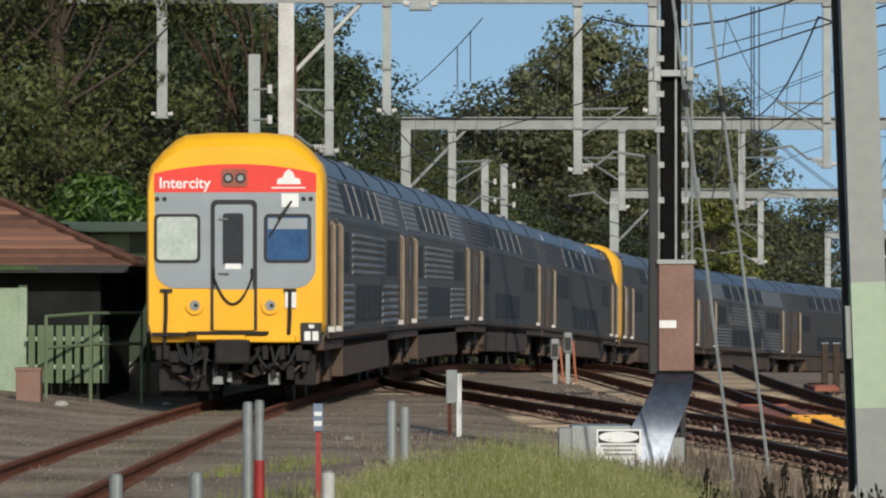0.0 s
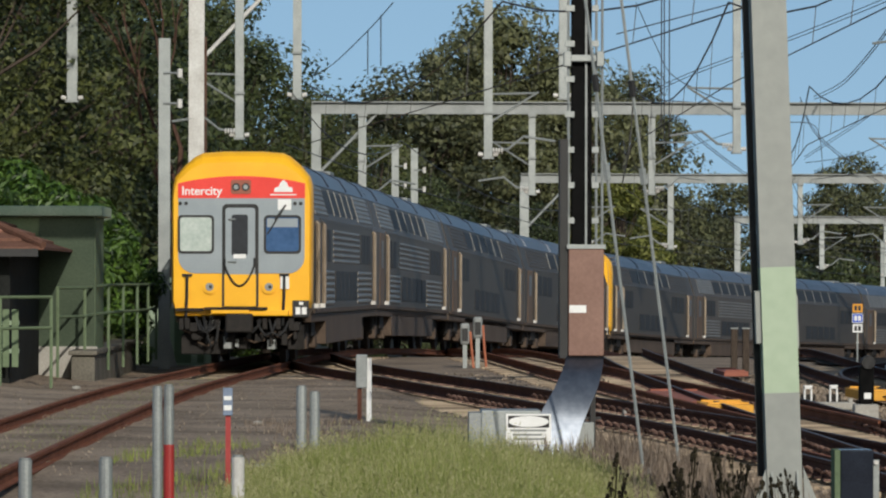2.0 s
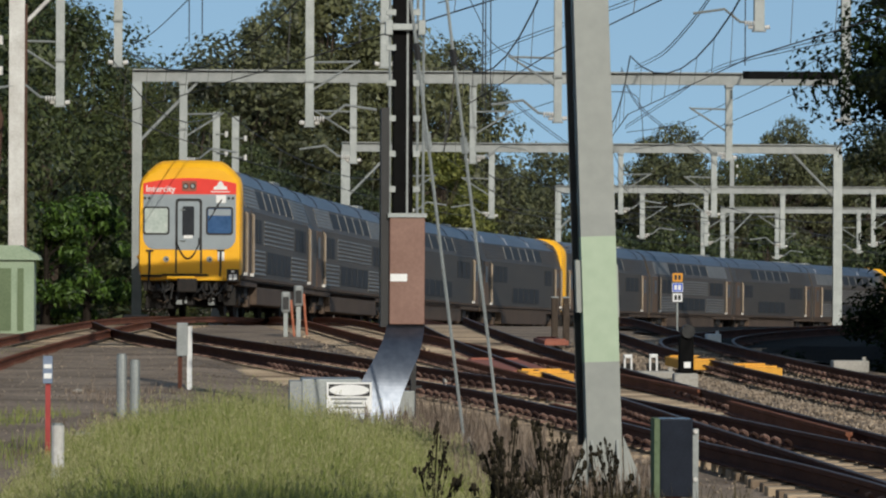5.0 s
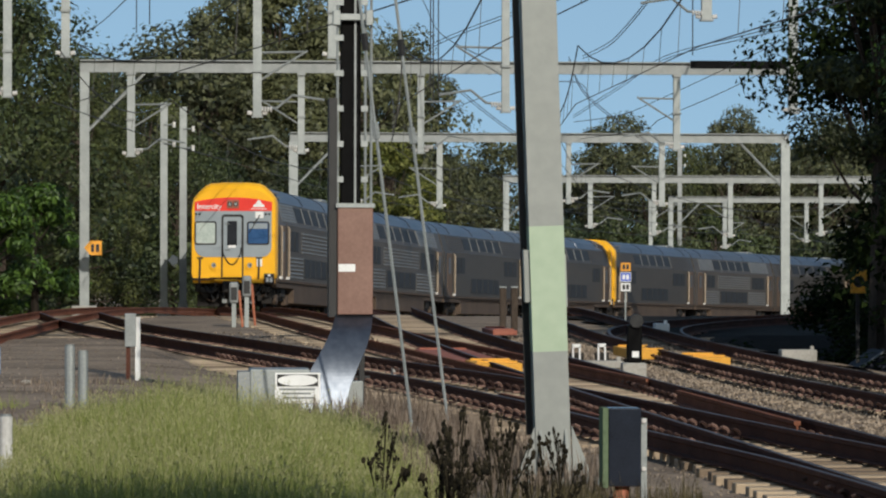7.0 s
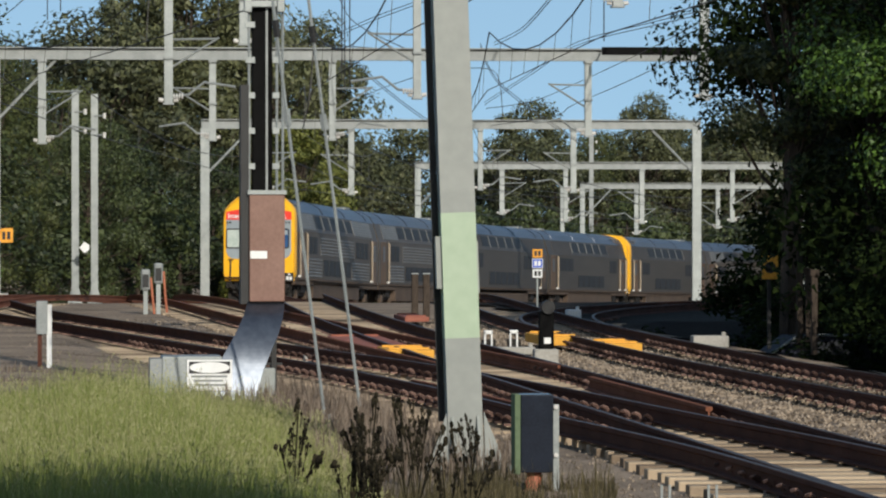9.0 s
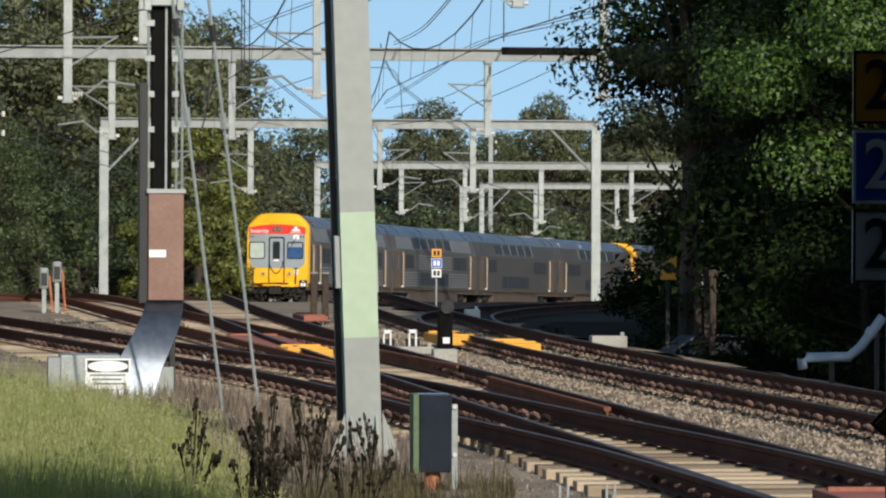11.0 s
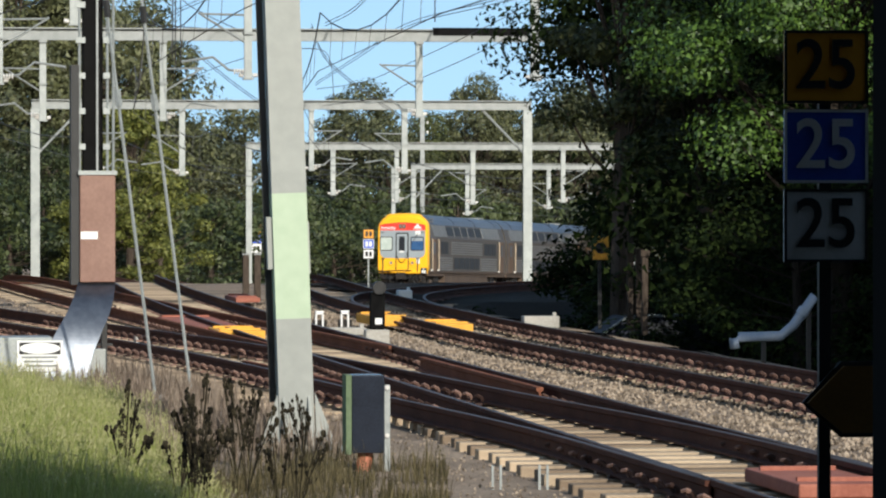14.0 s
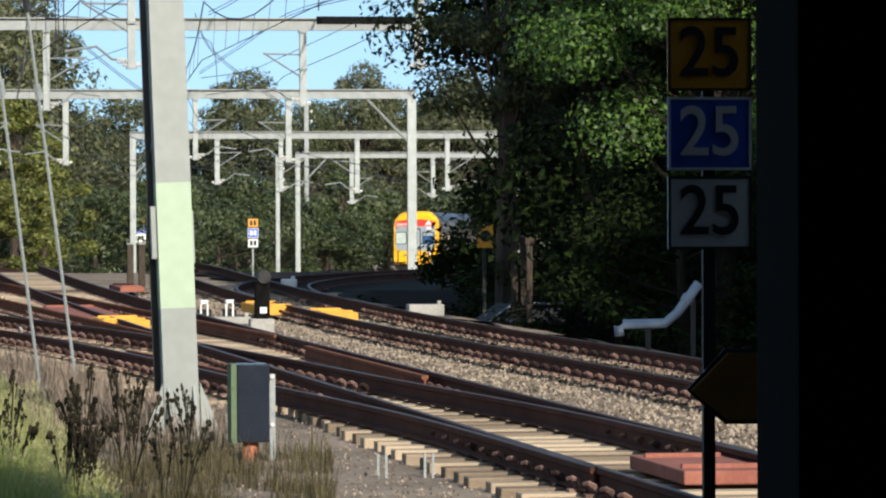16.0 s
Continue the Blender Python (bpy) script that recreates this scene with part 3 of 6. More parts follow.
def lay_sleepers(ob, line, y0, y1, mesh, step=0.61, sunk=0.0):
    rng = random.Random(int(y0 * 10))
    for x, y, z, h in walk_line(line, y0, y1, step):
        s = new("sleeper", mesh)
        s.parent = ob
        s.matrix_basis = Matrix.Translation((x + rng.uniform(-0.04, 0.04), y, z - 0.182 - sunk)) @ Matrix.Rotation(h + rng.uniform(-0.012, 0.012), 4, "Z")


def build_tracks():
    made = {}
    for name, label, line, y0, y1, s0, s1, mat in (
            ("track_1", "old rusty single track with gravel between the rails", TRAIN_LINE, 30, 470, 96, 130, RUSTRAIL),
            ("track_2", "main line track on tan timber sleepers", MAIN_LINE, 16, 345, 24, 128, RAILSTEEL),
            ("track_3", "track along the shaded trees on timber sleepers", FAR_LINE, 16, 335, 30, 112, RAILSTEEL),
            ("track_4", "branch track curving away across the stony ground", LEFT_BRANCH, 31, 115.5, 47, 115, RAILSTEEL),
            ("track_5", "rusty crossover track with red-brown rails", CROSSOVER, 61, 176, 70, 128, RUSTRAIL),
            ("track_6", "siding curving away under the shade of the trees", SHADED_BRANCH, 82, 117, 92, 112, RAILSTEEL)):
        made[name] = track(name, label, line, y0, y1, rail_material=mat)
        far = 0.61 if name != "track_1" else 0.66
        lay_sleepers(made[name], line, s0, s1, LONG_SLEEPER if name == "track_4" else SLEEPER, far, {"track_2": 0.0, "track_3": 0.07}.get(name, 0.045))
        if name == "track_1":
            continue
        v, f = clips(line, (-GAUGE / 2, GAUGE / 2), max(s0, 24), min(s1, 100), far)
        tagged(raw("rail_clips", v, f, CHAIR, made[name]), "rusty spring clips and base plates", kind="stuff")
    # guard rails at the crossing
    raw("guard_rail", *sweep(MAIN_LINE, 0.52, 47, 57), RUSTRAIL, made["track_2"], "red-rusted guard rail")
    raw("guard_rail", *sweep(LEFT_BRANCH, -0.52, 46, 56), RUSTRAIL, made["track_4"], "red-rusted guard rail")


build_tracks()


def scatter_stones():
    rng = np.random.default_rng(9)
    verts, faces = [], []
    octa = np.array([(1, 0, 0), (0, 1, 0), (-1, 0, 0), (0, -1, 0), (0, 0, 1), (0, 0, -1)], float)
    tri = [(0, 1, 4), (1, 2, 4), (2, 3, 4), (3, 0, 4), (1, 0, 5), (2, 1, 5), (3, 2, 5), (0, 3, 5)]
    for k in range(36000):
        y = 28 + 75 * rng.random() ** 1.5
        x = rng.uniform(6.9, 11.6) if rng.random() < 0.55 else rng.uniform(-7 if y > 48 else 3.4, 11.6)
        if x < 2 and rng.random() < 0.35:
            continue
        r = rng.uniform(0.008, 0.016) if x < 2 else rng.uniform(0.013, 0.032) if x > 5.3 or y > 45 else rng.uniform(0.008, 0.017)
        v = octa * rng.uniform(0.6, 1.3, (6, 3)) * r
        a = rng.random() * 6.28
        v = v @ np.array([[math.cos(a), math.sin(a), 0], [-math.sin(a), math.cos(a), 0.25], [0, 0, 1]])
        base = len(verts)
        verts.extend((v + (x, y, ground_level(x, y) + 0.015)).tolist())
        faces.extend((base + p, base + q, base + s) for p, q, s in tri)
    tagged(raw("ballast_stone", verts, faces, STONE), "loose angular brown ballast stones between the tracks", "ballast", kind="stuff")


scatter_stones()


def blades(name, label, spots, height, material, seed, width=0.008, category="grass"):
    """Bent grass blades as one mass."""
    rng = np.random.default_rng(seed)
    verts, faces = [], []
    for x, y, tall in spots:
        h = tall * height * (0.5 + 0.55 * rng.random())
        a, bend = rng.random() * 6.28, h * (0.1 + 0.45 * rng.random() ** 1.5)
        dx, dy = math.cos(a), math.sin(a)
        z, w, base = ground_level(x, y) - 0.03, width * (0.7 + rng.random() * 0.7), len(verts)
        px, py = -dy * w, dx * w
        for u in (0.0, 0.6):
            b = bend * u * u
            verts += [(x + dx * b - px * (1 - u * 0.7), y + dy * b - py * (1 - u * 0.7), z + h * u), (x + dx * b + px * (1 - u * 0.7), y + dy * b + py * (1 - u * 0.7), z + h * u)]
        verts.append((x + dx * bend, y + dy * bend, z + h))
        faces += [(base, base + 1, base + 3, base + 2), (base + 2, base + 3, base + 4)]
    return tagged(raw(name, verts, faces, material), label, category, kind="stuff")


def seed_stems(label, spots, height, seed):
    """Thin flowering stems above the blades, each with a loose feathery head."""
    rng = np.random.default_rng(seed)
    verts, faces = [], []
    for x, y, tall in spots:
        h = tall * height * (0.8 + 0.45 * rng.random())
        a, lean = rng.random() * 6.28, h * (0.05 + 0.3 * rng.random())
        dx, dy, z, w = math.cos(a), math.sin(a), ground_level(x, y), 0.0016
        foot, tip = np.array((x + dx * lean * 0.2, y + dy * lean * 0.2, z + h * 0.5)), np.array((x + dx * lean, y + dy * lean, z + h))
        base = len(verts)
        verts += [tuple(foot - (w, 0, 0)), tuple(foot + (w, 0, 0)), tuple(tip)]
        faces.append((base, base + 1, base + 2))
        for k in range(2):
            p = foot + (tip - foot) * (0.68 + 0.3 * rng.random())
            q = p + np.array((rng.normal() * 0.022, rng.normal() * 0.022, 0.02 + 0.03 * rng.random()))
            base = len(verts)
            verts += [tuple(p), tuple(q + (0.0035, 0, -0.012)), tuple(q), tuple(q + (-0.0035, 0, -0.012))]
            faces.append((base, base + 1, base + 2, base + 3))
    return tagged(raw("grass_seed_head", verts, faces, SEED), label, "grass", kind="stuff")


def build_grass():
    rng = random.Random(3)
    tall = []
    while len(tall) < 84000:
        y = 29 + 19 * rng.random()
        mid, half = 0.4 + (y - 30) * 0.028, 1.75
        x = mid + rng.uniform(-half - 0.3, half + 0.5)
        edge = 1 - abs((x - mid) / (half + 0.3)) ** 3
        lump = 0.74 + 0.3 * noise.noise((x * 0.8, y * 0.4, 7)) + 0.34 * noise.noise((x * 4.5, y * 2.5, 3))
        if edge > 0.05:
            tall.append((x, y, max(0.25, edge * lump)))
    blades("grass", "tall yellow-green seeding grass in the foreground", tall, 0.76, GRASS, 4, 0.0042)
    seed_stems("pale feathery seed heads above the tall grass", tall[::9], 0.68, 21)
    dry = []
    while len(dry) < 9000:
        y = 38 + 24 * rng.random()
        x = 1.6 + rng.random() * 2.6
        if x < LEFT_BRANCH(y) - 1.5 and noise.noise((x * 0.9, y * 0.5, 2)) > -0.25:
            dry.append((x, y, 0.5 + 0.5 * rng.random()))
    for k in range(5000):
        y, x = 44 + 22 * rng.random(), rng.uniform(-2.2, 1.5)
        if noise.noise((x * 0.8, y * 0.4, 5)) > 0.12:
            dry.append((x, y, 0.2 + 0.3 * rng.random()))
    blades("dry_grass", "short dry reddish-brown grass beside the branch track", dry, 0.4, DRYGRASS, 6, 0.008)
    scrub = []
    for k in range(6500):
        y = 30.5 + 7 * rng.random()
        x = y * rng.uniform(0.062, 0.125)
        if noise.noise((x * 1.6, y * 0.8, 11)) > -0.12:
            scrub.append((x, y, 0.35 + 0.65 * rng.random()))
    blades("scrub", "low tangled dry scrub round the mast foot", scrub, 0.36, SCRUB, 16, 0.004, "scrub")
    low = [(rng.uniform(-2.6, 0.5), 44 + 12 * rng.random(), 0.3 + 0.4 * rng.random()) for k in range(5000)]
    low = [p for p in low if noise.noise((p[0] * 0.8, p[1] * 0.3, 8)) > 0.05]
    low += [(TRAIN_LINE(y) + rng.uniform(-0.6, 0.6), y, 0.12 + 0.12 * rng.random()) for y in (45 + 60 * rng.random() for k in range(5000)) if noise.noise((0, y * 0.3, 9)) > -0.1]
    blades("low_grass", "thin green weeds on the stony ground", low, 0.34, GRASS, 8, 0.0045)


build_grass()


def weed(seed, height):
    rng = random.Random(seed)
    ob = thing("dead_weed", "dark dried weed with brown seed heads", "weed", "dried weeds by the mast")
    stems, heads = bmesh.new(), bmesh.new()
    for k in range(5):
        a, out = rng.random() * 6.28, rng.uniform(0.04, 0.26)
        h = height * rng.uniform(0.5, 1)
        top = Vector((math.cos(a) * out, math.sin(a) * out, h))
        tube(stems, [(0, 0, -0.05), top * 0.5 + Vector((0, 0, 0.05)), top], 0.007, 4)
        for j in range(10):
            c = top * (rng.uniform(0.88, 1.02) if j < 6 else rng.uniform(0.45, 0.85)) + Vector((rng.uniform(-0.04, 0.04), rng.uniform(-0.04, 0.04), rng.uniform(-0.03, 0.04)))
            tube(stems, [c * 0.86, c], 0.004, 3)
            bmesh.ops.create_icosphere(heads, subdivisions=1, radius=rng.uniform(0.01, 0.023), matrix=Matrix.Translation(c) @ Matrix.Diagonal((1, 1, 1.5, 1)))
    part("stem", stems, WEED, ob)
    tagged(part("seed_head", heads, WEED, ob), kind="stuff")
    return ob


def build_weeds():
    rng = random.Random(12)
    kinds = [weed(i, 0.95) for i in range(3)]
    for i in range(13):
        y = 31 + 6.5 * rng.random()
        x = y * (0.054 + 0.042 * rng.random())
        size = rng.uniform(0.55, 1.0)
        m = pose(x, y, -0.23, 0, 0, rng.random() * 360) @ Matrix.Diagonal((size, size, size, 1))
        if i < 3:
            kinds[i].matrix_basis = m
        else:
            copy_thing(kinds[i % 3], Matrix.Identity(4)).matrix_basis = m


build_weeds()

# ---- the train ----
CAR, PITCH_LENGTH = 22.7, 23.06
HALF_SECTION = [(1.38, 1.0), (1.45, 1.12), (1.46, 2.0), (1.46, 3.0), (1.41, 3.1), (1.2, 3.82), (1.02, 4.08), (0.7, 4.27), (0.35, 4.37)]


def loft(bm, rows):
    """Skin through sections, each a list of points of equal count."""
    rings = [[bm.verts.new(p) for p in r] for r in rows]
    for a, b in zip(rings, rings[1:]):
        for k in range(len(a) - 1):
            bm.faces.new((a[k], a[k + 1], b[k + 1], b[k]))
    bm.faces.new(rings[0][::-1])
    bm.faces.new(rings[-1])
    return rings


def section(y, wide=1.0, top=4.4, low=1.0, points=HALF_SECTION):
    def squash(z):
        return z if z < 3.0 else 3.0 + (z - 3.0) * (top - 3.0) / 1.4
    right = [(x * wide, y, max(low, squash(z))) for x, z in points]
    return right + [(-x, yy, z) for x, yy, z in right[::-1]]


def on_slope(u, depth=0.0):
    """x and z on the sloping upper side, u from 0 at its foot to 1."""
    x, z = 1.41 + (1.2 - 1.41) * u, 3.1 + 0.72 * u
    return x + depth * 0.96, z + depth * 0.28


def slope_panel(bm, y0, y1, u0, u1, depth, side):
    (a, b), (c, d), (e, f), (g, h) = on_slope(u0, -0.02), on_slope(u0, depth), on_slope(u1, depth), on_slope(u1, -0.02)
    prism(bm, [(side * a, b), (side * c, d), (side * e, f), (side * g, h)], "y", y0, y1)


def bogie(car, y):
    ob = part("bogie", boxes((-1.12, -0.98, y - 1.7, y + 1.7, 0.42, 0.72), (0.98, 1.12, y - 1.7, y + 1.7, 0.42, 0.72), (-1, 1, y - 0.3, y + 0.3, 0.45, 0.85),
                             (1.0, 1.26, y - 0.5, y + 0.5, 0.55, 0.9), (-1.26, -1.0, y - 0.5, y + 0.5, 0.55, 0.9), bevel=0.03), UNDER, car)
    for dy in (-1.25, 1.25):
        for side in (-1, 1):
            bm = bmesh.new()
            tube(bm, [(side * 0.66, y + dy, 0.46), (side * 0.8, y + dy, 0.46)], 0.46, 20)
            part("wheel", bm, UNDER, ob)
            part("axle_box", boxes((side * 1.13 - 0.1, side * 1.13 + 0.1, y + dy - 0.2, y + dy + 0.2, 0.28, 0.64), bevel=0.04), SKIRT, ob, "grimy brown axle box")
            for k in (-0.42, 0.42):
                part("spring", tubes([(side * 1.13, y + dy + k, 0.5), (side * 1.13, y + dy + k, 0.95)], radius=0.09, sides=8), UNDER, ob)


def side_details(car, fluted, y0, y1, cab=False):
    """Doors, handrails, flutes and windows between y0 and y1 on both sides."""
    skin = STEEL if fluted else DULL
    for side in (-1, 1):
        for dy in (y0 + 1.2, y1 - 1.2):
            door = part("door", boxes((min(side * 1.44, side * 1.475), max(side * 1.44, side * 1.475), dy - 0.55, dy + 0.55, 1.12, 3.0), bevel=0.008), BRONZE, car, "dark bronzed passenger door")
            part("door_window", boxes((min(side * 1.46, side * 1.482), max(side * 1.46, side * 1.482), dy - 0.3, dy + 0.3, 2.1, 2.8)), DARKGLASS, door)
            for k in ((1.0, -0.75) if dy < 0 and cab else (1.0,) if dy < 0 else (-1.0,)):
                bm = tubes([(side * 1.475, dy + k, 1.22), (side * 1.53, dy + k, 1.26), (side * 1.53, dy + k, 2.92), (side * 1.475, dy + k, 2.96)], radius=0.052, sides=6)
                part("handrail", bm, BRASS, car, "worn brassy handrail")
                part("handrail_foot", boxes((min(side * 1.45, side * 1.56), max(side * 1.45, side * 1.56), dy + k - 0.06, dy + k + 0.06, 1.16, 1.25)), INSUL, car)
        a, b = y0 + 2.6, y1 - 2.6
        x0, x1 = sorted((side * 1.45, side * 1.478))
        def ribs(lo, hi, ya, yb):
            n = int((hi - lo) / 0.125)
            wave = [(side * (1.452 + (0.03 if k % 4 in (1, 2) else 0.0)), lo + (hi - lo) * k / (4 * n)) for k in range(4 * n + 1)]
            bm = prism(bmesh.new(), [(side * 1.4, lo)] + wave + [(side * 1.4, hi)], "y", ya, yb)
            return part("fluted_panel", bm, FLUTE if fluted else skin, car, "corrugated stainless panel")
        def window(ya, yb, lo, hi, n):
            w = (yb - ya) / n
            for k in range(n):
                f = part("window", boxes((*sorted((side * 1.45, side * 1.474)), ya + k * w + 0.05, ya + (k + 1) * w - 0.05, lo, hi), bevel=0.006), BLACK, car)
                part("pane", boxes((*sorted((side * 1.46, side * 1.479)), ya + k * w + 0.11, ya + (k + 1) * w - 0.11, lo + 0.06, hi - 0.06)), UPGLASS, f)
        length = b - a
        if fluted:
            ribs(2.12, 2.9, a + 0.2 * length, b - 0.27 * length)
            ribs(1.2, 2.0, a, a + 0.22 * length)
            ribs(1.2, 2.0, b - 0.3 * length, b)
        window(a + 0.02 * length, a + 0.15 * length, 2.15, 2.85, 2)
        window(b - 0.24 * length, b - 0.02 * length, 2.15, 2.85, 3)
        window(a + 0.24 * length, b - 0.32 * length, 1.3, 1.95, 5)
        # sloping windows of the upper deck
        ya, yb = a + 0.16 * length, b - 0.24 * length
        n = 5
        for k in range(n):
            w = (yb - ya) / n
            bm = bmesh.new()
            slope_panel(bm, ya + k * w + 0.04, ya + (k + 1) * w - 0.14, 0.16, 0.86, 0.012, side)
            f = part("upper_window", bm, UPGLASS, car)
            bm = bmesh.new()
            slope_panel(bm, ya + (k + 1) * w - 0.12, ya + (k + 1) * w - 0.02, 0.12, 0.9, 0.03, side)
            part("window_pillar", bm, FLUTE, f, "pale metal pillar between panes")
        # ribbed cladding of the upper deck beyond its windows
        for ra, rb in ((a - 1.2, ya - 0.1), (yb + 0.1, b + 1.2)):
            wave = [on_slope(0.05 + 0.9 * k / 24, 0.02 if k % 4 in (1, 2) else 0.004) for k in range(25)]
            bm = prism(bmesh.new(), [(side * x, z) for x, z in [on_slope(0.05, -0.02)] + wave + [on_slope(0.95, -0.02)]], "y", ra, rb)
            part("ribbed_panel", bm, FLUTE if fluted else skin, car, "ribbed stainless cladding")
        bm = bmesh.new()
        box(bm, *sorted((side * 1.45, side * 1.486)), y0 + 0.1, y1 - 0.1, 1.06, 1.14)
        part("sill_strip", bm, SKIRT, car, "dusty brown strip along the floor line")
        bm = bmesh.new()
        box(bm, *sorted((side * 1.42, side * 1.47)), y0 + 2.2, y1 - 2.2, 2.99, 3.06)
        part("gutter_strip", bm, skin, car)


def coach(fluted, cab):
    """A double-deck coach, its cab (if any) at the -y end. Origin on the rails, mid-length."""
    kind = "double-deck stainless steel railway coach, dark and grimy" if not cab else "double-deck coach with a yellow, red and grey driving cab"
    car = thing("railway_coach", kind, "railway coach", "coaches of the train")
    y0, y1 = -CAR / 2, CAR / 2
    start = y0 + (0.5 if cab else 0.0)
    skin = STEEL if fluted else DULL
    bm = bmesh.new()
    lower = [p for p in HALF_SECTION if p[1] < 3.9]
    loft(bm, [section(y, 1.0, points=lower) for y in (start, y1)])
    part("body", bm, skin, car, "fluted grey stainless steel body" if fluted else "plain dull grey-green body")
    bm = bmesh.new()
    roof_half = [(1.215, 3.81), (1.03, 4.1), (0.7, 4.29), (0.35, 4.39)]
    ends = [(start, 1.0, 4.4), (y0 + 2.5, 1.0, 4.4), (y1 - 2.5, 1.0, 4.4), (y1, 1.0, 4.4)] if not cab else [(start, 1.0, 4.4), (y1, 1.0, 4.4)]
    loft(bm, [section(y, w, top=t, points=roof_half) for y, w, t in ends])
    roof = part("roof", bm, ROOF, car, "blue-grey curved roof")
    for k in range(4):
        yy = y0 + 2.6 + k * 6.05
        bm = bmesh.new()
        tube(bm, [(x * 1.005, yy, z + 0.012) for x, z in ((1.2, 3.84), (1.03, 4.1), (0.7, 4.29), (0, 4.41), (-0.7, 4.29), (-1.03, 4.1), (-1.2, 3.84))], 0.016, 4)
        part("roof_seam", bm, ROOF, roof)
    part("roof_vent", boxes((-0.5, 0.5, y1 - 3.4, y1 - 2.0, 4.33, 4.46), bevel=0.05), GALVDARK, roof)
    part("floor_skirt", boxes((-1.42, 1.42, start + 4.4, y1 - 5.4, 0.36, 1.02), (-1.42, 1.42, start, y1, 0.86, 1.03), bevel=0.02), SKIRT, car, "brown dusty underfloor skirt")
    for yb in (y0 + 3.3, y1 - 3.3):
        bogie(car, yb)
    side_details(car, fluted, start + (0.1 if cab else 0), y1, cab)
    bm = bmesh.new()
    box(bm, -0.7, 0.7, y1, y1 + 0.2, 1.1, 3.2, 0.03)
    if not cab:
        box(bm, -0.7, 0.7, y0 - 0.2, y0, 1.1, 3.2, 0.03)
    part("gangway", bm, BLACK, car, "black rubber gangway")
    if cab:
        build_cab(car, y0)
    return car


def build_cab(car, y0):
    bm = bmesh.new()
    dome = [(1.42, 1.16), (1.46, 1.3), (1.465, 3.45), (1.452, 3.72), (1.405, 3.89), (1.22, 4.12), (1.0, 4.31), (0.84, 4.39), (0.4, 4.425)]
    rows = []
    for d, w, t in ((0.0, 0.97, 0.74), (0.04, 0.985, 0.8), (0.1, 0.997, 0.88), (0.22, 1.005, 0.96), (0.36, 1.006, 0.995), (0.5, 1.006, 1.0)):
        half = [(x * w * (1 if z < 3.5 else 0.94 + 0.06 * t), y0 + d, z if z < 3.5 else 3.5 + (z - 3.5) * t) for x, z in dome]
        rows.append(half + [(-x, y, z) for x, y, z in half[::-1]])
    loft(bm, rows)
    part("cab_shell", bm, YELLOW, car, "bright yellow cab front", smooth=False)
    # grey face with rounded lower corners, red band with an arched top
    f = y0
    bm = bmesh.new()
    prism(bm, rounded(-1.32, 1.32, 1.88, 3.45, 0.34, True, False), "y", f - 0.02, f + 0.03)
    face = part("face_panel", bm, CABGREY, car, "grey windscreen surround")
    bm = bmesh.new()
    arch = [(-1.33, 3.44), (1.33, 3.44)] + [(1.33 - 2.66 * k / 12, 3.68 + 0.22 * math.sin(math.pi * (0.06 + 0.88 * k / 12)) ** 0.7) for k in range(13)]
    prism(bm, arch, "y", f - 0.024, f + 0.2)
    band = part("red_band", bm, RED, car, "red band below the roof")
    lettering("Intercity", 0.25, WHITE, band, Matrix.Translation((-0.83, f - 0.026, 3.585)) @ Matrix.Rotation(radians(90), 4, "X"), "lettering", 0.003, 0.004)
    crest = [(0.68, 3.57), (1.08, 3.57), (1.06, 3.66), (0.98, 3.68), (0.95, 3.76), (0.88, 3.82), (0.81, 3.76), (0.78, 3.68), (0.7, 3.66)]
    part("emblem", prism(bmesh.new(), crest, "y", f - 0.03, f), WHITE, band, "white emblem of plain shapes")
    part("emblem", boxes((0.6, 1.15, f - 0.03, f, 3.5, 3.525)), WHITE, band)
    for x0, x1, glass in ((-1.33, -0.57, BLIND), (0.47, 1.25, BLUEGLASS)):
        frame_bm = prism(bmesh.new(), rounded(x0, x1, 2.29, 3.09, 0.09), "y", f - 0.034, f)
        w = part("cab_window", frame_bm, BLACK, face, "windscreen in a black rubber frame")
        part("pane", prism(bmesh.new(), rounded(x0 + 0.05, x1 - 0.05, 2.34, 3.04, 0.06), "y", f - 0.038, f), glass, w)
        if glass is BLUEGLASS:
            # reflection in the glass, painted as a solid pale strip
            part("reflection_strip", boxes((x0 + 0.07, x1 - 0.07, f - 0.041, f, 2.84, 3.02)), CABGREY, w, "painted reflection across the top of the glass")
    door_bm = prism(bmesh.new(), rounded(-0.4, 0.36, 1.2, 3.32, 0.1, False, True), "y", f - 0.04, f)
    door = part("end_door", door_bm, BLACK, car, "grey gangway door in a dark frame")
    part("door_leaf", prism(bmesh.new(), rounded(-0.33, 0.29, 1.86, 3.24, 0.06, False, True), "y", f - 0.06, f), CABGREY, door)
    part("door_foot", boxes((-0.35, 0.31, f - 0.06, f, 1.2, 1.86)), YELLOW, door, "yellow lower door panel")
    part("door_window", prism(bmesh.new(), rounded(-0.2, 0.14, 2.25, 3.1, 0.05), "y", f - 0.068, f), DARKGLASS, door)
    part("notice", boxes((-0.16, 0.1, f - 0.07, f, 2.19, 2.28)), WHITE, door, "white notice")
    part("door_handle", tubes([(-0.27, f - 0.07, 2.12), (-0.1, f - 0.1, 2.12)], radius=0.02), GALV, door)
    part("door_handle", tubes([(-0.27, f - 0.07, 3.0), (-0.12, f - 0.1, 3.0)], radius=0.02), GALV, door)
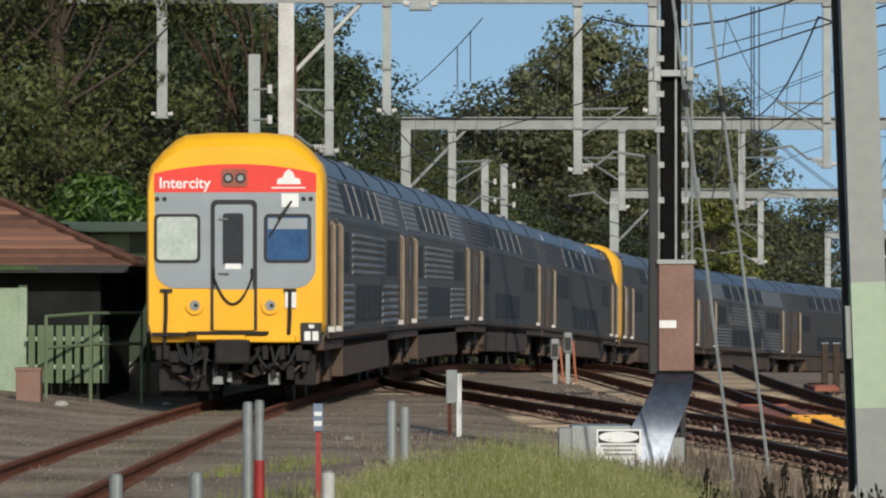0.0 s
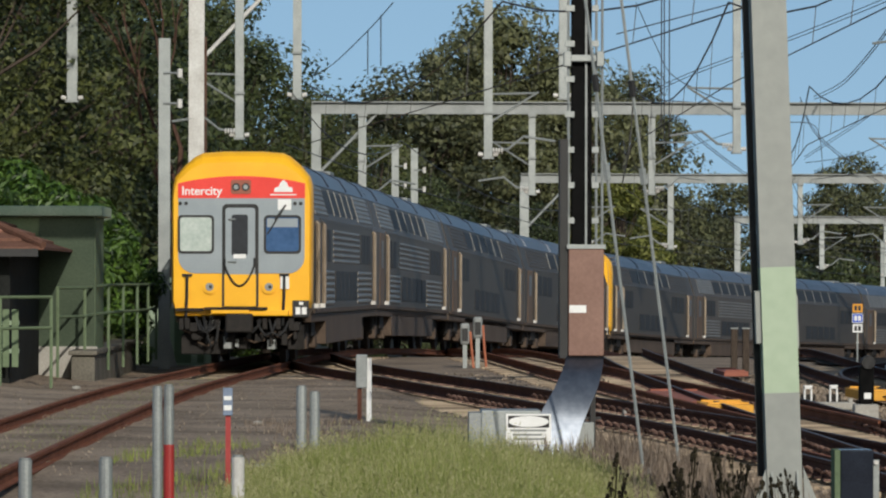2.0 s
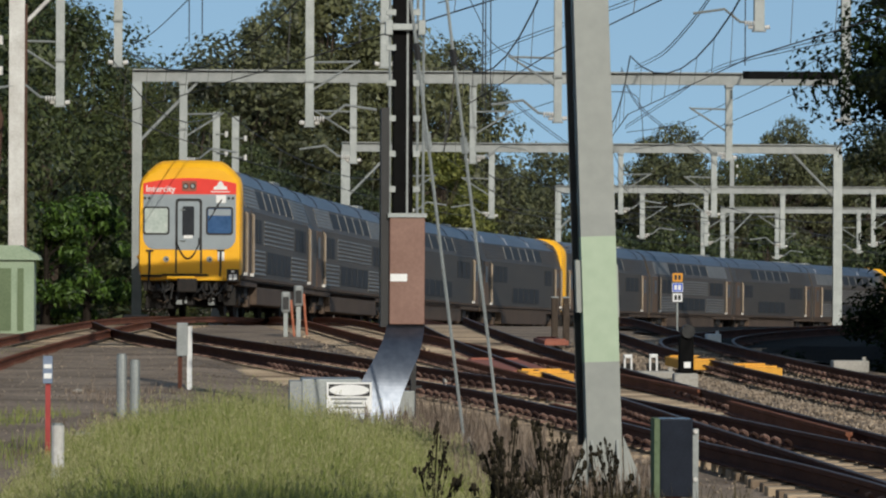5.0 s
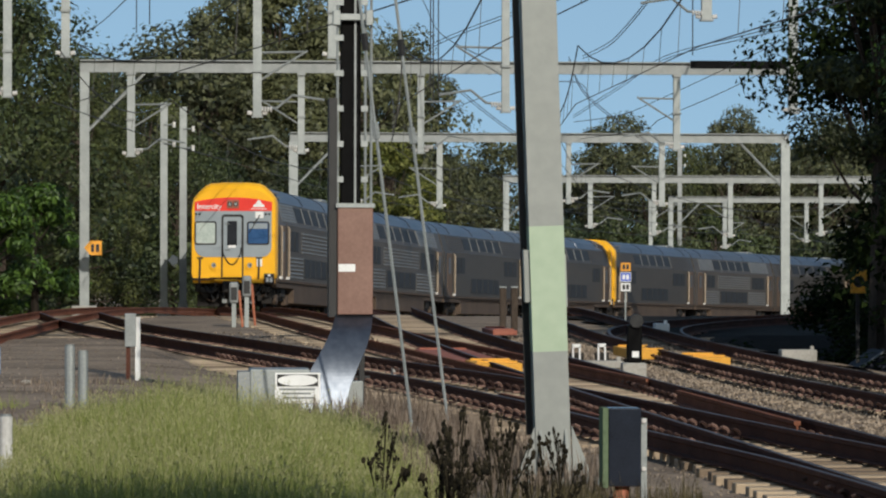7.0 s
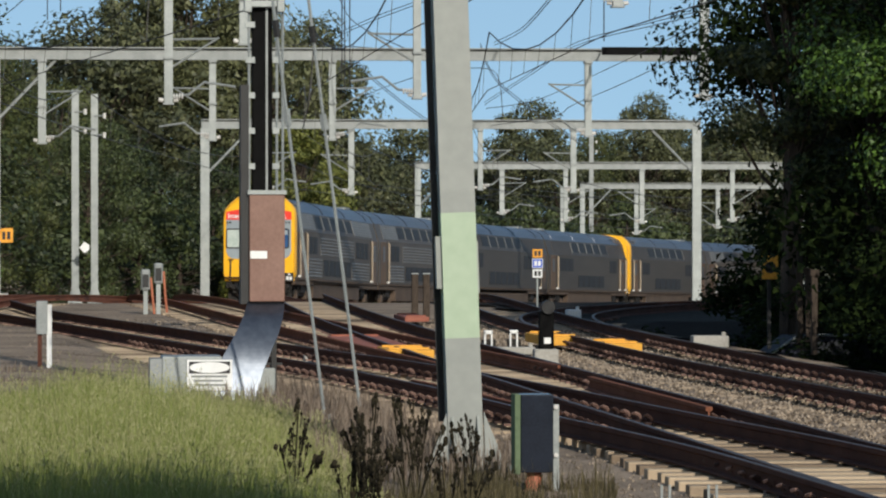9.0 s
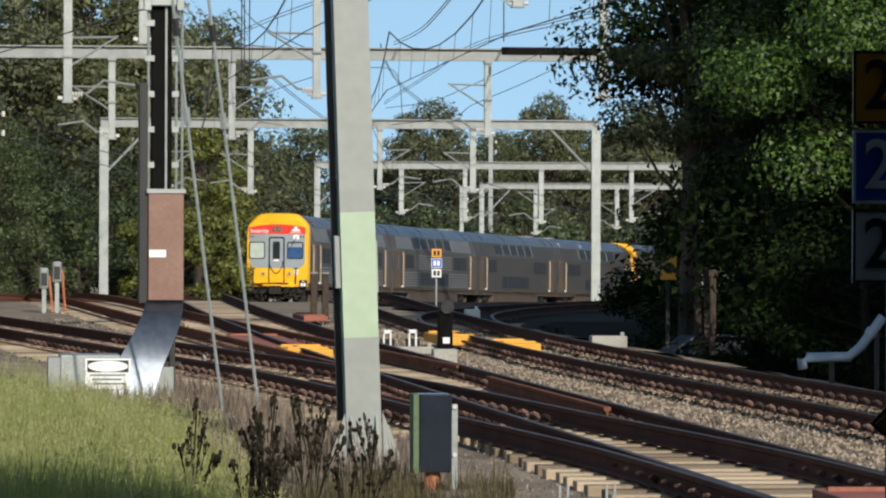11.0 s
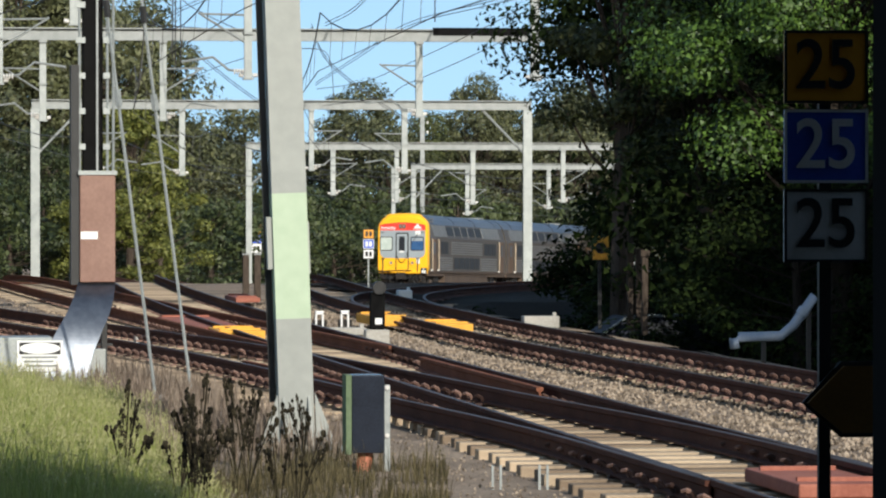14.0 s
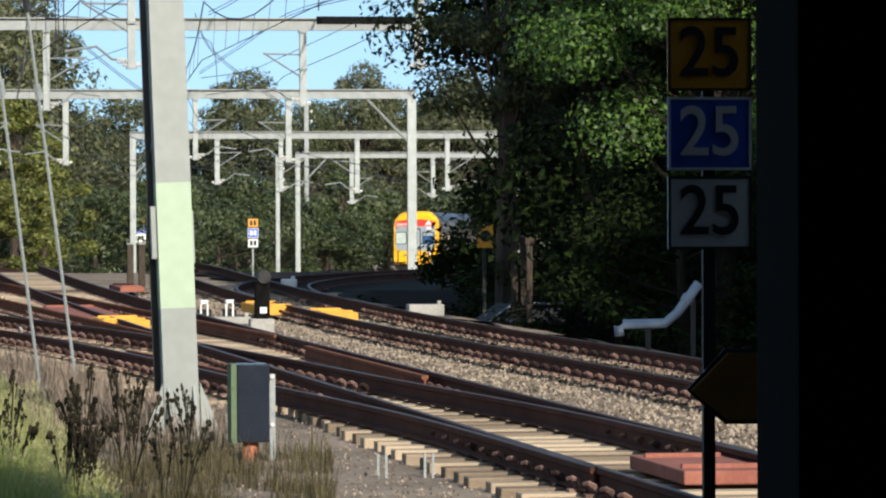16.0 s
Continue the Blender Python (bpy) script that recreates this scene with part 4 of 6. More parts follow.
    chain = [(-0.34 + 0.62 * k / 10, f - 0.09, 1.62 + 0.42 * (2 * k / 10 - 1) ** 2) for k in range(11)]
    part("chain", tubes([(-0.34, f - 0.09, 2.2)] + chain + [(0.28, f - 0.09, 2.2)], radius=0.022), BLACK, car, "black safety chain across the door")
    for x in (-0.66, 0.58):
        bm = bmesh.new()
        tube(bm, [(x, f - 0.05, 1.6), (x, f + 0.02, 1.6)], 0.15, 18)
        lamp = part("headlamp", bm, YELLOW, car, "round yellow-rimmed headlamp")
        bm = bmesh.new()
        tube(bm, [(x, f - 0.06, 1.6), (x, f, 1.6)], 0.085, 14)
        part("lens", bm, GALVDARK, lamp)
        bm = bmesh.new()
        tube(bm, [(x + 0.02, f - 0.066, 1.6), (x + 0.02, f, 1.6)], 0.035, 10)
        part("bulb", bm, BLACK, lamp)
    top = part("marker_lamp_box", prism(bmesh.new(), rounded(-0.22, 0.2, 3.53, 3.82, 0.05), "y", f - 0.05, f), REDPLATE, car, "dark red lamp housing")
    for x in (-0.11, 0.09):
        bm = bmesh.new()
        tube(bm, [(x, f - 0.062, 3.67), (x, f, 3.67)], 0.085, 14)
        lens = part("lamp_ring", bm, BLACK, top)
        bm = bmesh.new()
        tube(bm, [(x, f - 0.068, 3.67), (x, f, 3.67)], 0.05, 12)
        part("lens", bm, GALV, lens)
    for x in (-1.28, -1.16, 1.12, 1.24):
        bm = bmesh.new()
        tube(bm, [(x, f - 0.035, 3.33), (x, f, 3.33)], 0.04, 10)
        part("side_marker", bm, BLACK, car)
    part("number_board", boxes((0.76, 1.04, f - 0.03, f, 3.2, 3.42)), WHITE, car, "white board with plain bars")
    part("wiper", tubes([(0.93, f - 0.06, 3.3), (0.7, f - 0.06, 3.0)], [(0.93, f - 0.06, 3.3), (0.55, f - 0.06, 2.7)], radius=0.016), BLACK, car)
    for x in (-1.13, 0.9):
        part("cable_bracket", tubes([(x, f - 0.05, 1.86), (x, f - 0.07, 1.4), (x - 0.02, f - 0.1, 1.0), (x - 0.03, f - 0.06, 0.8)], radius=0.032), BLACK, car, "black jumper cable")
        part("cable_bracket", boxes((x - 0.1, x + 0.1, f - 0.06, f, 1.82, 1.87)), BLACK, car)
    part("cable_plate", boxes((0.82, 1.0, f - 0.045, f, 1.56, 1.82)), WHITE, car, "white plate behind the cable")
    plate = part("set_board", boxes((1.08, 1.42, f - 0.07, f - 0.02, 0.98, 1.32)), BLACK, car, "black board with white bars")
    part("bar", boxes((1.14, 1.24, f - 0.078, f - 0.06, 1.03, 1.18), (1.27, 1.37, f - 0.078, f - 0.06, 1.03, 1.18), (1.21, 1.3, f - 0.078, f - 0.06, 1.23, 1.29)), WHITE, plate)
    # buffer beam, coupler, hoses
    part("buffer_beam", boxes((-1.38, 1.38, f - 0.02, f + 0.9, 1.0, 1.17), (0.1, 1.0, f - 0.25, f, 1.0, 1.12), (-0.6, 0.2, f - 0.4, f, 1.04, 1.12), bevel=0.02), YELLOW, car, "yellow buffer beam")
    part("step_plate", boxes((-0.75, 0.55, f - 0.32, f - 0.02, 1.13, 1.18), (-1.35, -0.78, f - 0.2, f, 1.1, 1.16)), UNDER, car, "dark step plate above the coupler")
    part("coupler", boxes((-0.17, 0.17, f - 0.55, f + 0.4, 0.72, 1.02), (-0.28, 0.28, f - 0.6, f - 0.35, 0.66, 1.05), bevel=0.04), UNDER, car, "grimy automatic coupler")
    rng = random.Random(8)
    hoses = []
    for k in range(11):
        x = -0.95 + k * 0.17
        drop, swing = rng.uniform(0.25, 0.62), rng.uniform(-0.35, 0.35)
        hoses.append([(x, f - 0.02, 0.98), (x + swing * 0.3, f - 0.22, 0.98 - drop * 0.8), (x + swing * 0.8, f - 0.26, 0.98 - drop), (x + swing * 1.2, f - 0.2, 0.98 - drop * 0.7), (x + swing * 1.5, f - 0.05, 0.9)])
    for h in hoses:
        part("hose", tubes(h, radius=0.028), BLACK, car)
    for x in (-1.12, -0.5, 0.5, 0.78, 1.05):
        part("hose_cock", boxes((x - 0.05, x + 0.05, f - 0.12, f, 0.72, 0.95), bevel=0.015), UNDER, car)
    part("snow_plate", boxes((-1.25, 1.25, f + 0.5, f + 0.56, 0.3, 0.95)), NIGHT, car, "black plate behind the coupler")
    for k in range(26):
        x, z = rng.uniform(-1.25, 1.2), rng.uniform(0.35, 0.92)
        w, h = rng.uniform(0.03, 0.11), rng.uniform(0.03, 0.13)
        part("brake_fitting", boxes((x - w, x + w, f + rng.uniform(-0.15, 0.1), f + 0.5, z - h, z + h), bevel=0.012), UNDER if k % 5 else GALVDARK, car)
    for k in range(7):
        x, z = -1.05 + k * 0.33, rng.uniform(0.45, 0.8)
        part("pipe", tubes([(x - 0.2, f + 0.1, z), (x, f + 0.02, z - 0.08), (x + 0.22, f + 0.1, z + rng.uniform(-0.1, 0.15))], radius=0.022), SKIRT, car)
    each("guard_plate", ((-1.28, -0.3, f + 0.25, f + 0.32, 0.2, 0.62), (0.95, 1.3, f + 0.25, f + 0.32, 0.3, 0.8)), UNDER, car, "bent guard plate", 0.02)
    for side in (-1, 1):
        part("roof_pipe", tubes([(side * 1.2, f + 0.52, 3.8), (side * 1.1, f + 1.3, 4.08), (side * 1.05, f + 3.5, 4.16)], [(side * 1.27, f + 0.52, 3.6), (side * 1.2, f + 1.4, 3.92), (side * 1.14, f + 3, 4.0)], radius=0.03), BRASS, car)


def build_train():
    end = coach(True, True)
    middle = coach(True, False)
    plain = coach(False, False)
    plain_end = coach(False, True)
    cars = [end, middle, plain, plain_end]
    cars += [copy_thing(plain_end, Matrix.Identity(4)), copy_thing(middle, Matrix.Identity(4)), copy_thing(plain, Matrix.Identity(4)), copy_thing(end, Matrix.Identity(4))]
    for car in cars:
        car.scale = (1.025, 1.0, 1.03)
    return cars, [False, False, False, True, False, False, False, True]


TRAIN, TURNED = build_train()

# ---- portals and posts that carry the wires ----
def h_post(bm, x, y, z0, z1, wide=0.26, deep=0.26):
    w, d, i, t = wide / 2, deep / 2, deep / 2 - 0.03, 0.02
    prism(bm, [(x + a, y + b) for a, b in ((-w, -d), (w, -d), (w, -i), (t, -i), (t, i), (w, i), (w, d), (-w, d), (-w, i), (-t, i), (-t, -i), (-w, -i))], "z", z0, z1)


def arm(ob, x, y, z, way, length=1.7):
    """A registration arm and stay from a drop post towards way (+1 or -1)."""
    part("arm", tubes([(x, y, z + 0.05), (x + way * 0.5, y - 0.1, z + 0.1), (x + way * 0.9, y - 0.1, z + 0.42), (x + way * length, y - 0.15, z + 0.3)], radius=0.035), GALV, ob, "cranked galvanised arm")
    part("stay", tubes([(x, y, z + 0.75), (x + way * length * 0.75, y - 0.1, z + 1.55)], [(x + way * 0.1, y, z + 1.5), (x + way * length * 0.7, y - 0.1, z + 1.52)], radius=0.03), GALV, ob)
    bm = bmesh.new()
    for k in range(4):
        c = Vector((x + way * (0.12 + 0.07 * k), y - 0.05, z + 0.06))
        tube(bm, [c, c + Vector((way * 0.035, 0, 0))], 0.075, 8)
    part("insulator", bm, INSUL, ob, "ribbed white insulator")


def portal(label, y, xl, xr, top, drops, left=True, right=True, post=GALV, deep=0.34, wide=0.3, nearer=1.0):
    """A beam on two posts with drop posts; nearer draws the whole frame in towards the platform end."""
    xl, xr, y, top = xl * nearer, xr * nearer, y * nearer, EYE + (top - EYE) * nearer
    drops = [(x * nearer, EYE + (low - EYE) * nearer, way, w * nearer) for x, low, way, w in drops]
    ob = thing("overhead_portal", label, "portal frame", "portals over the tracks")
    bm = boxes((xl - 0.15, xr + 0.15, y - 0.15, y - 0.12, top - deep, top), (xl - 0.15, xr + 0.15, y + 0.12, y + 0.15, top - deep, top), (xl - 0.15, xr + 0.15, y - 0.12, y + 0.12, top - deep / 2 - 0.02, top - deep / 2 + 0.02))
    x = xl + 2
    while x < xr:
        box(bm, x - 0.04, x + 0.04, y - 0.165, y + 0.165, top - deep - 0.012, top + 0.012)
        x += 3.6
    part("beam", bm, GALVDARK, ob, "riveted grey cross beam")
    part("top_flange", boxes((xl - 0.15, xr + 0.15, y - 0.3, y + 0.3, top + 0.013, top + 0.05)), GALVDARK, ob, "broad top flange")
    for x, on, way in ((xl, left, 1), (xr, right, -1)):
        if on:
            bm = bmesh.new()
            h_post(bm, x, y, rail_level(y) - 0.4, top - deep, wide, 0.3)
            p = part("post", bm, post, ob)
            part("footing", boxes((x - 0.4, x + 0.4, y - 0.4, y + 0.4, rail_level(y) - 0.6, rail_level(y) + 0.08), bevel=0.03), CONCRETE, p)
            if post is WHITEPOST:
                part("rust_strip", boxes((x + wide / 2 + 0.004, x + wide / 2 + 0.07, y - 0.12, y - 0.06, rail_level(y), top - 1.6)), REDBARK, p, "rusty strip along the column edge")
            part("brace", tubes([(x, y, top - 2.3), (x + way * 1.9, y, top - deep)], radius=0.055), post, ob)
    for x, low, way, width in drops:
        bm = bmesh.new()
        h_post(bm, x, y, low, top + 0.05, width, width)
        d = part("drop_post", bm, GALV, ob)
        part("foot_plate", boxes((x - width * 0.65, x + width * 0.65, y - 0.16, y + 0.16, low - 0.05, low)), GALVDARK, d)
        each("clamp", ((x - width * 0.6, x + width * 0.6, y - 0.19, y + 0.19, top - deep - 0.08, top - deep + 0.02), (x - width * 0.6, x + width * 0.6, y - 0.17, y + 0.17, low + 1.1, low + 1.16)), GALVDARK, d)
        for s in (-1, 1):
            bm = bmesh.new()
            tube(bm, [(x + s * width * 0.6, y, low + 0.06), (x + s * (width * 0.6 + 0.12), y, low + 0.08)], 0.055, 8)
            part("foot_insulator", bm, INSUL, d)
        if way:
            arm(ob, x, y, low + 0.1, way)
    return ob


def build_portals():
    portal("grey steel portal over the tracks beside the sheds", 82, -12.5, 21, 8.35, [(-0.4, 6.85, 0, 0.3)], deep=0.5, nearer=0.988)
    portal("grey steel portal with a flaking white column", 121.3, -4.06, 25.99, 9.7, [(-7.27, 6.42, 0, 0.26), (-2.95, 5.47, -1, 0.22), (-1.46, 6.51, 0, 0.22), (3.48, 4.98, 1, 0.22), (5.42, 6.51, 0, 0.22), (9.92, 5.13, -1, 0.2), (15.16, 7.53, -1, 0.26), (17.43, 5.12, 0, 0.24)], post=WHITEPOST, wide=0.39, nearer=0.981)
    bm = boxes((-11.15, -4.15, 118.85, 119.15, 9.2, 9.55))
    tagged(part("portal_extension", bm, GALVDARK), "grey cross beam reaching out to the wood", "beam")
    portal("long grey steel portal spanning all tracks", 154.5, -1.23, 24.08, 7.6, [(0.29, 4.52, 1, 0.26), (5.88, 4.63, -1, 0.22), (9.83, 4.65, 1, 0.22), (18.32, 4.78, -1, 0.22)], right=False, nearer=0.96)
    tagged(part("dark_beam", boxes((17.87, 22.75, 146.95, 147.02, 7.18, 7.43)), NIGHT), "black beam fixed along the portal's end", "beam")
    portal("grey steel portal with a braced end column", 202.6, 7.38, 28.78, 6.32, [(9.97, 3.25, 1, 0.25), (13.71, 3.15, -1, 0.25), (19.32, 3.36, 1, 0.21), (23.38, 3.25, -1, 0.25)], wide=0.37, nearer=0.96)
    portal("far grey steel portal", 247, 20.24, 40.68, 5.09, [(24.7, 2.38, 1, 0.25), (28.09, 2.0, 1, 0.23), (32.16, 1.9, -1, 0.25), (37.0, 2.0, 1, 0.23)], nearer=0.986)
    portal("slender grey steel portal before the bend", 300, 35.2, 56, 4.45, [(38.7, 1.2, 1, 0.26), (44.0, 1.6, -1, 0.26)])


build_portals()


def pole(x, y, top, label, material=GALV, width=0.26):
    ob = thing("steel_pole", label, "pole", "posts beside the line")
    z = rail_level(y)
    bm = bmesh.new()
    h_post(bm, x, y, z - 0.3, top, width, 0.24)
    part("shaft", bm, material, ob)
    part("base_gusset", prism(bmesh.new(), [(x - 0.3, z - 0.2), (x + 0.3, z - 0.2), (x + width / 2, z + 0.5), (x - width / 2, z + 0.5)], "y", y - 0.02, y + 0.02), material, ob)
    for k in (0.8, 1.5):
        b = part("bracket", tubes([(x - 0.02, y - 0.14, top - k), (x + 0.42, y - 0.14, top - k)], radius=0.025), GALVDARK, ob)
        part("insulator", tubes([(x + 0.36, y - 0.14, top - k - 0.1), (x + 0.36, y - 0.14, top - k + 0.1)], radius=0.06, sides=7), INSUL, b)
    return ob


pole(-4.35, 108, 7.35, "tall grey steel pole beside the old track")
pole(1.51, 170, 6.7, "grey steel pole with small insulators")
pole(2.23, 172, 6.6, "grey steel pole with small insulators")
pole(39.6, 332, 8.5, "tall far grey pole above the trees", GALVDARK, 0.3)
pole(33.0, 292, 4.2, "far grey signal pole", GALV, 0.24)


def build_wires():
    """Contact and catenary wires over each track, with droppers; feeders across."""
    spans = [40, 78, 112, 145, 195, 255, 300, 340]
    for line, y0, label in ((TRAIN_LINE, 112, "overhead wires above the curving track"), (MAIN_LINE, 40, "overhead wires above the main track"), (FAR_LINE, 40, "overhead wires above the far track"), (LEFT_BRANCH, 40, "overhead wires above the branch")):
        ob = thing("overhead_wire", label, "overhead wire", "overhead wires")
        stops = [y for y in spans if y >= y0 and (line is not LEFT_BRANCH or y <= 112)]
        contact, carrier, hangers = [], [], []
        for a, b in zip(stops, stops[1:]):
            xa, xb, za, zb = line(a), line(b), rail_level(a), rail_level(b)
            for k in range(9):
                u = k / 8
                p = Vector((xa + (xb - xa) * u, a + (b - a) * u, za + (zb - za) * u + 5.05))
                contact.append(p)
                q = p + Vector((0.05, 0, 0.45 + 0.95 * (2 * u - 1) ** 2))
                carrier.append(q)
                if 0 < k < 8:
                    hangers.append([p, q])
        part("contact_wire", tubes(contact, radius=0.013, sides=4), WIRE, ob)
        part("carrier_wire", tubes(carrier, radius=0.016, sides=4), WIRE, ob)
        tagged(part("dropper_wire", tubes(*hangers, radius=0.007, sides=3), WIRE, ob), kind="stuff")
    def feeder(points, count, bend=6):
        """One or two wires side by side through the points, rounded between them."""
        pts = [Vector(p) for p in points]
        way = []
        for i in range(len(pts) - 1):
            p0, p1, p2, p3 = pts[max(i - 1, 0)], pts[i], pts[i + 1], pts[min(i + 2, len(pts) - 1)]
            for k in range(max(bend, 1)):
                u = k / max(bend, 1)
                way.append(0.5 * (2 * p1 + (p2 - p0) * u + (2 * p0 - 5 * p1 + 4 * p2 - p3) * u * u + (3 * p1 - p0 - 3 * p2 + p3) * u ** 3))
        way.append(pts[-1])
        for k in range(count):
            wire = [p + Vector((0, 0, 0.1 * k)) for p in way]
            tagged(part("feeder_wire", tubes(wire, radius=0.015, sides=4), WIRE), "thin dark sagging wire between the portals", "wire", "feeder wires")
    feeder([(6.67, 119.0, 8.05), (9.62, 119.0, 8.84), (11.06, 119.0, 9.24)], 1)
    feeder([(8.76, 151.4, 7.34), (10.14, 144.9, 8.0), (11.69, 138.4, 8.48), (12.42, 132.0, 8.61), (13.94, 125.5, 9.14), (14.37, 119.0, 9.27)], 2)
    feeder([(13.8, 119.0, 8.52), (14.27, 127.1, 8.24), (14.36, 135.2, 7.67), (14.74, 143.3, 7.64), (14.89, 151.4, 7.64)], 2)
    feeder([(13.8, 119.0, 8.52), (14.52, 119.0, 8.58), (15.82, 119.0, 8.69)], 2)
    feeder([(7.17, 119.0, 8.84), (8.37, 129.8, 8.3), (9.66, 140.6, 7.87), (12.24, 151.4, 7.42)], 1)
    feeder([(10.19, 151.4, 7.34), (11.99, 165.8, 6.95), (14.56, 180.1, 6.17), (17.37, 194.5, 5.42)], 2)
    feeder([(14.44, 151.4, 7.6), (16.41, 165.8, 6.89), (19.58, 180.1, 5.91), (23.02, 194.5, 5.02)], 2)
    feeder([(18.73, 194.5, 6.82), (18.66, 175.6, 7.46), (18.17, 156.8, 7.84), (18.18, 137.9, 7.7), (16.97, 119.0, 7.19)], 2)
    feeder([(18.78, 194.5, 6.66), (18.66, 175.6, 6.45), (18.06, 156.8, 6.52), (17.84, 137.9, 6.87), (16.68, 119.0, 6.83)], 1)
    feeder([(19.02, 194.5, 5.96), (19.51, 175.6, 5.9), (18.06, 156.8, 5.84), (17.46, 137.9, 6.04), (16.55, 119.0, 6.18)], 1)
    feeder([(1.0, 119.0, 8.84), (0.39, 129.8, 8.69), (-0.68, 140.6, 8.21), (-1.46, 151.4, 8.33)], 1)
    feeder([(11.25, 194.5, 6.24), (12.16, 180.1, 6.56), (12.4, 165.8, 6.69), (12.24, 151.4, 6.58)], 1)
    feeder([(14.07, 151.4, 6.91), (17.12, 172.9, 7.38), (19.49, 194.5, 6.24)], 1)
    feeder([(5.93, 151.4, 7.27), (8.49, 151.4, 7.64), (12.24, 151.4, 7.45)], 1)
    feeder([(7.83, 119.2, 9.14), (7.83, 119.2, 5.52)], 1, 0)
    feeder([(7.9, 119.2, 9.14), (7.9, 119.2, 5.33)], 1, 0)
    feeder([(8.03, 119.2, 9.14), (8.03, 119.2, 5.43)], 1, 0)
    feeder([(14.52, 119.0, 8.58), (14.52, 119.0, 6.51)], 1, 0)
    feeder([(0.39, 129.8, 8.69), (0.39, 129.8, 7.47)], 1, 0)
    feeder([(0.72, 124.4, 8.82), (0.72, 124.4, 7.47)], 1, 0)


build_wires()


# ---- foreground fixtures ----
def build_mast():
    ob = thing("overhead_mast", "leaning steel mast, grey with a pale green stretch", "mast", at=pose(3.715, 40.3, -0.25, 0, -2.0, 0))
    w = 0.15
    zs = [(0, 1.12, MASTGREY), (1.12, 2.2, MASTGREEN), (2.2, 7.5, MASTGREY)]
    for z0, z1, m in zs:
        part("shaft", boxes((-w, w, -0.14, 0.14, z0, z1)), m, ob, "pale green painted stretch" if m is MASTGREEN else "weathered grey painted stretch")
    # black strip painted in for the shaded left edge
    part("shade_edge", boxes((-w - 0.06, -w - 0.004, 0.1, 0.14, 0.4, 7.5)), BLACK, ob, "black strip painting shade along the rear flange")
    each("side_plate", ((w, w + 0.02, -0.05, 0.1, 1.5, 1.95), (-w - 0.05, -w, -0.1, 0.05, 1.55, 2.0)), MASTGREY, ob)
    for a, b in ((-1, -0.16), (1, 0.16)):
        bm = bmesh.new()
        prism(bm, [(b, 0.0), (a * 0.34, 0.0), (b, 0.48)], "y", -0.16, -0.12)
        part("gusset", bm, MASTGREY, ob)
    for x in (-0.11, 0.11):
        bm = bmesh.new()
        prism(bm, [(-0.16, 0.0), (-0.36, 0.0), (-0.16, 0.45)], "x", x - 0.012, x + 0.012)
        part("gusset", bm, MASTGREY, ob)
    part("base_plate", boxes((-0.36, 0.36, -0.38, 0.3, -0.02, 0.03)), MASTGREY, ob)
    part("footing", boxes((-0.42, 0.42, -0.45, 0.4, -0.4, -0.02), bevel=0.03), CONCRETE, ob)


build_mast()


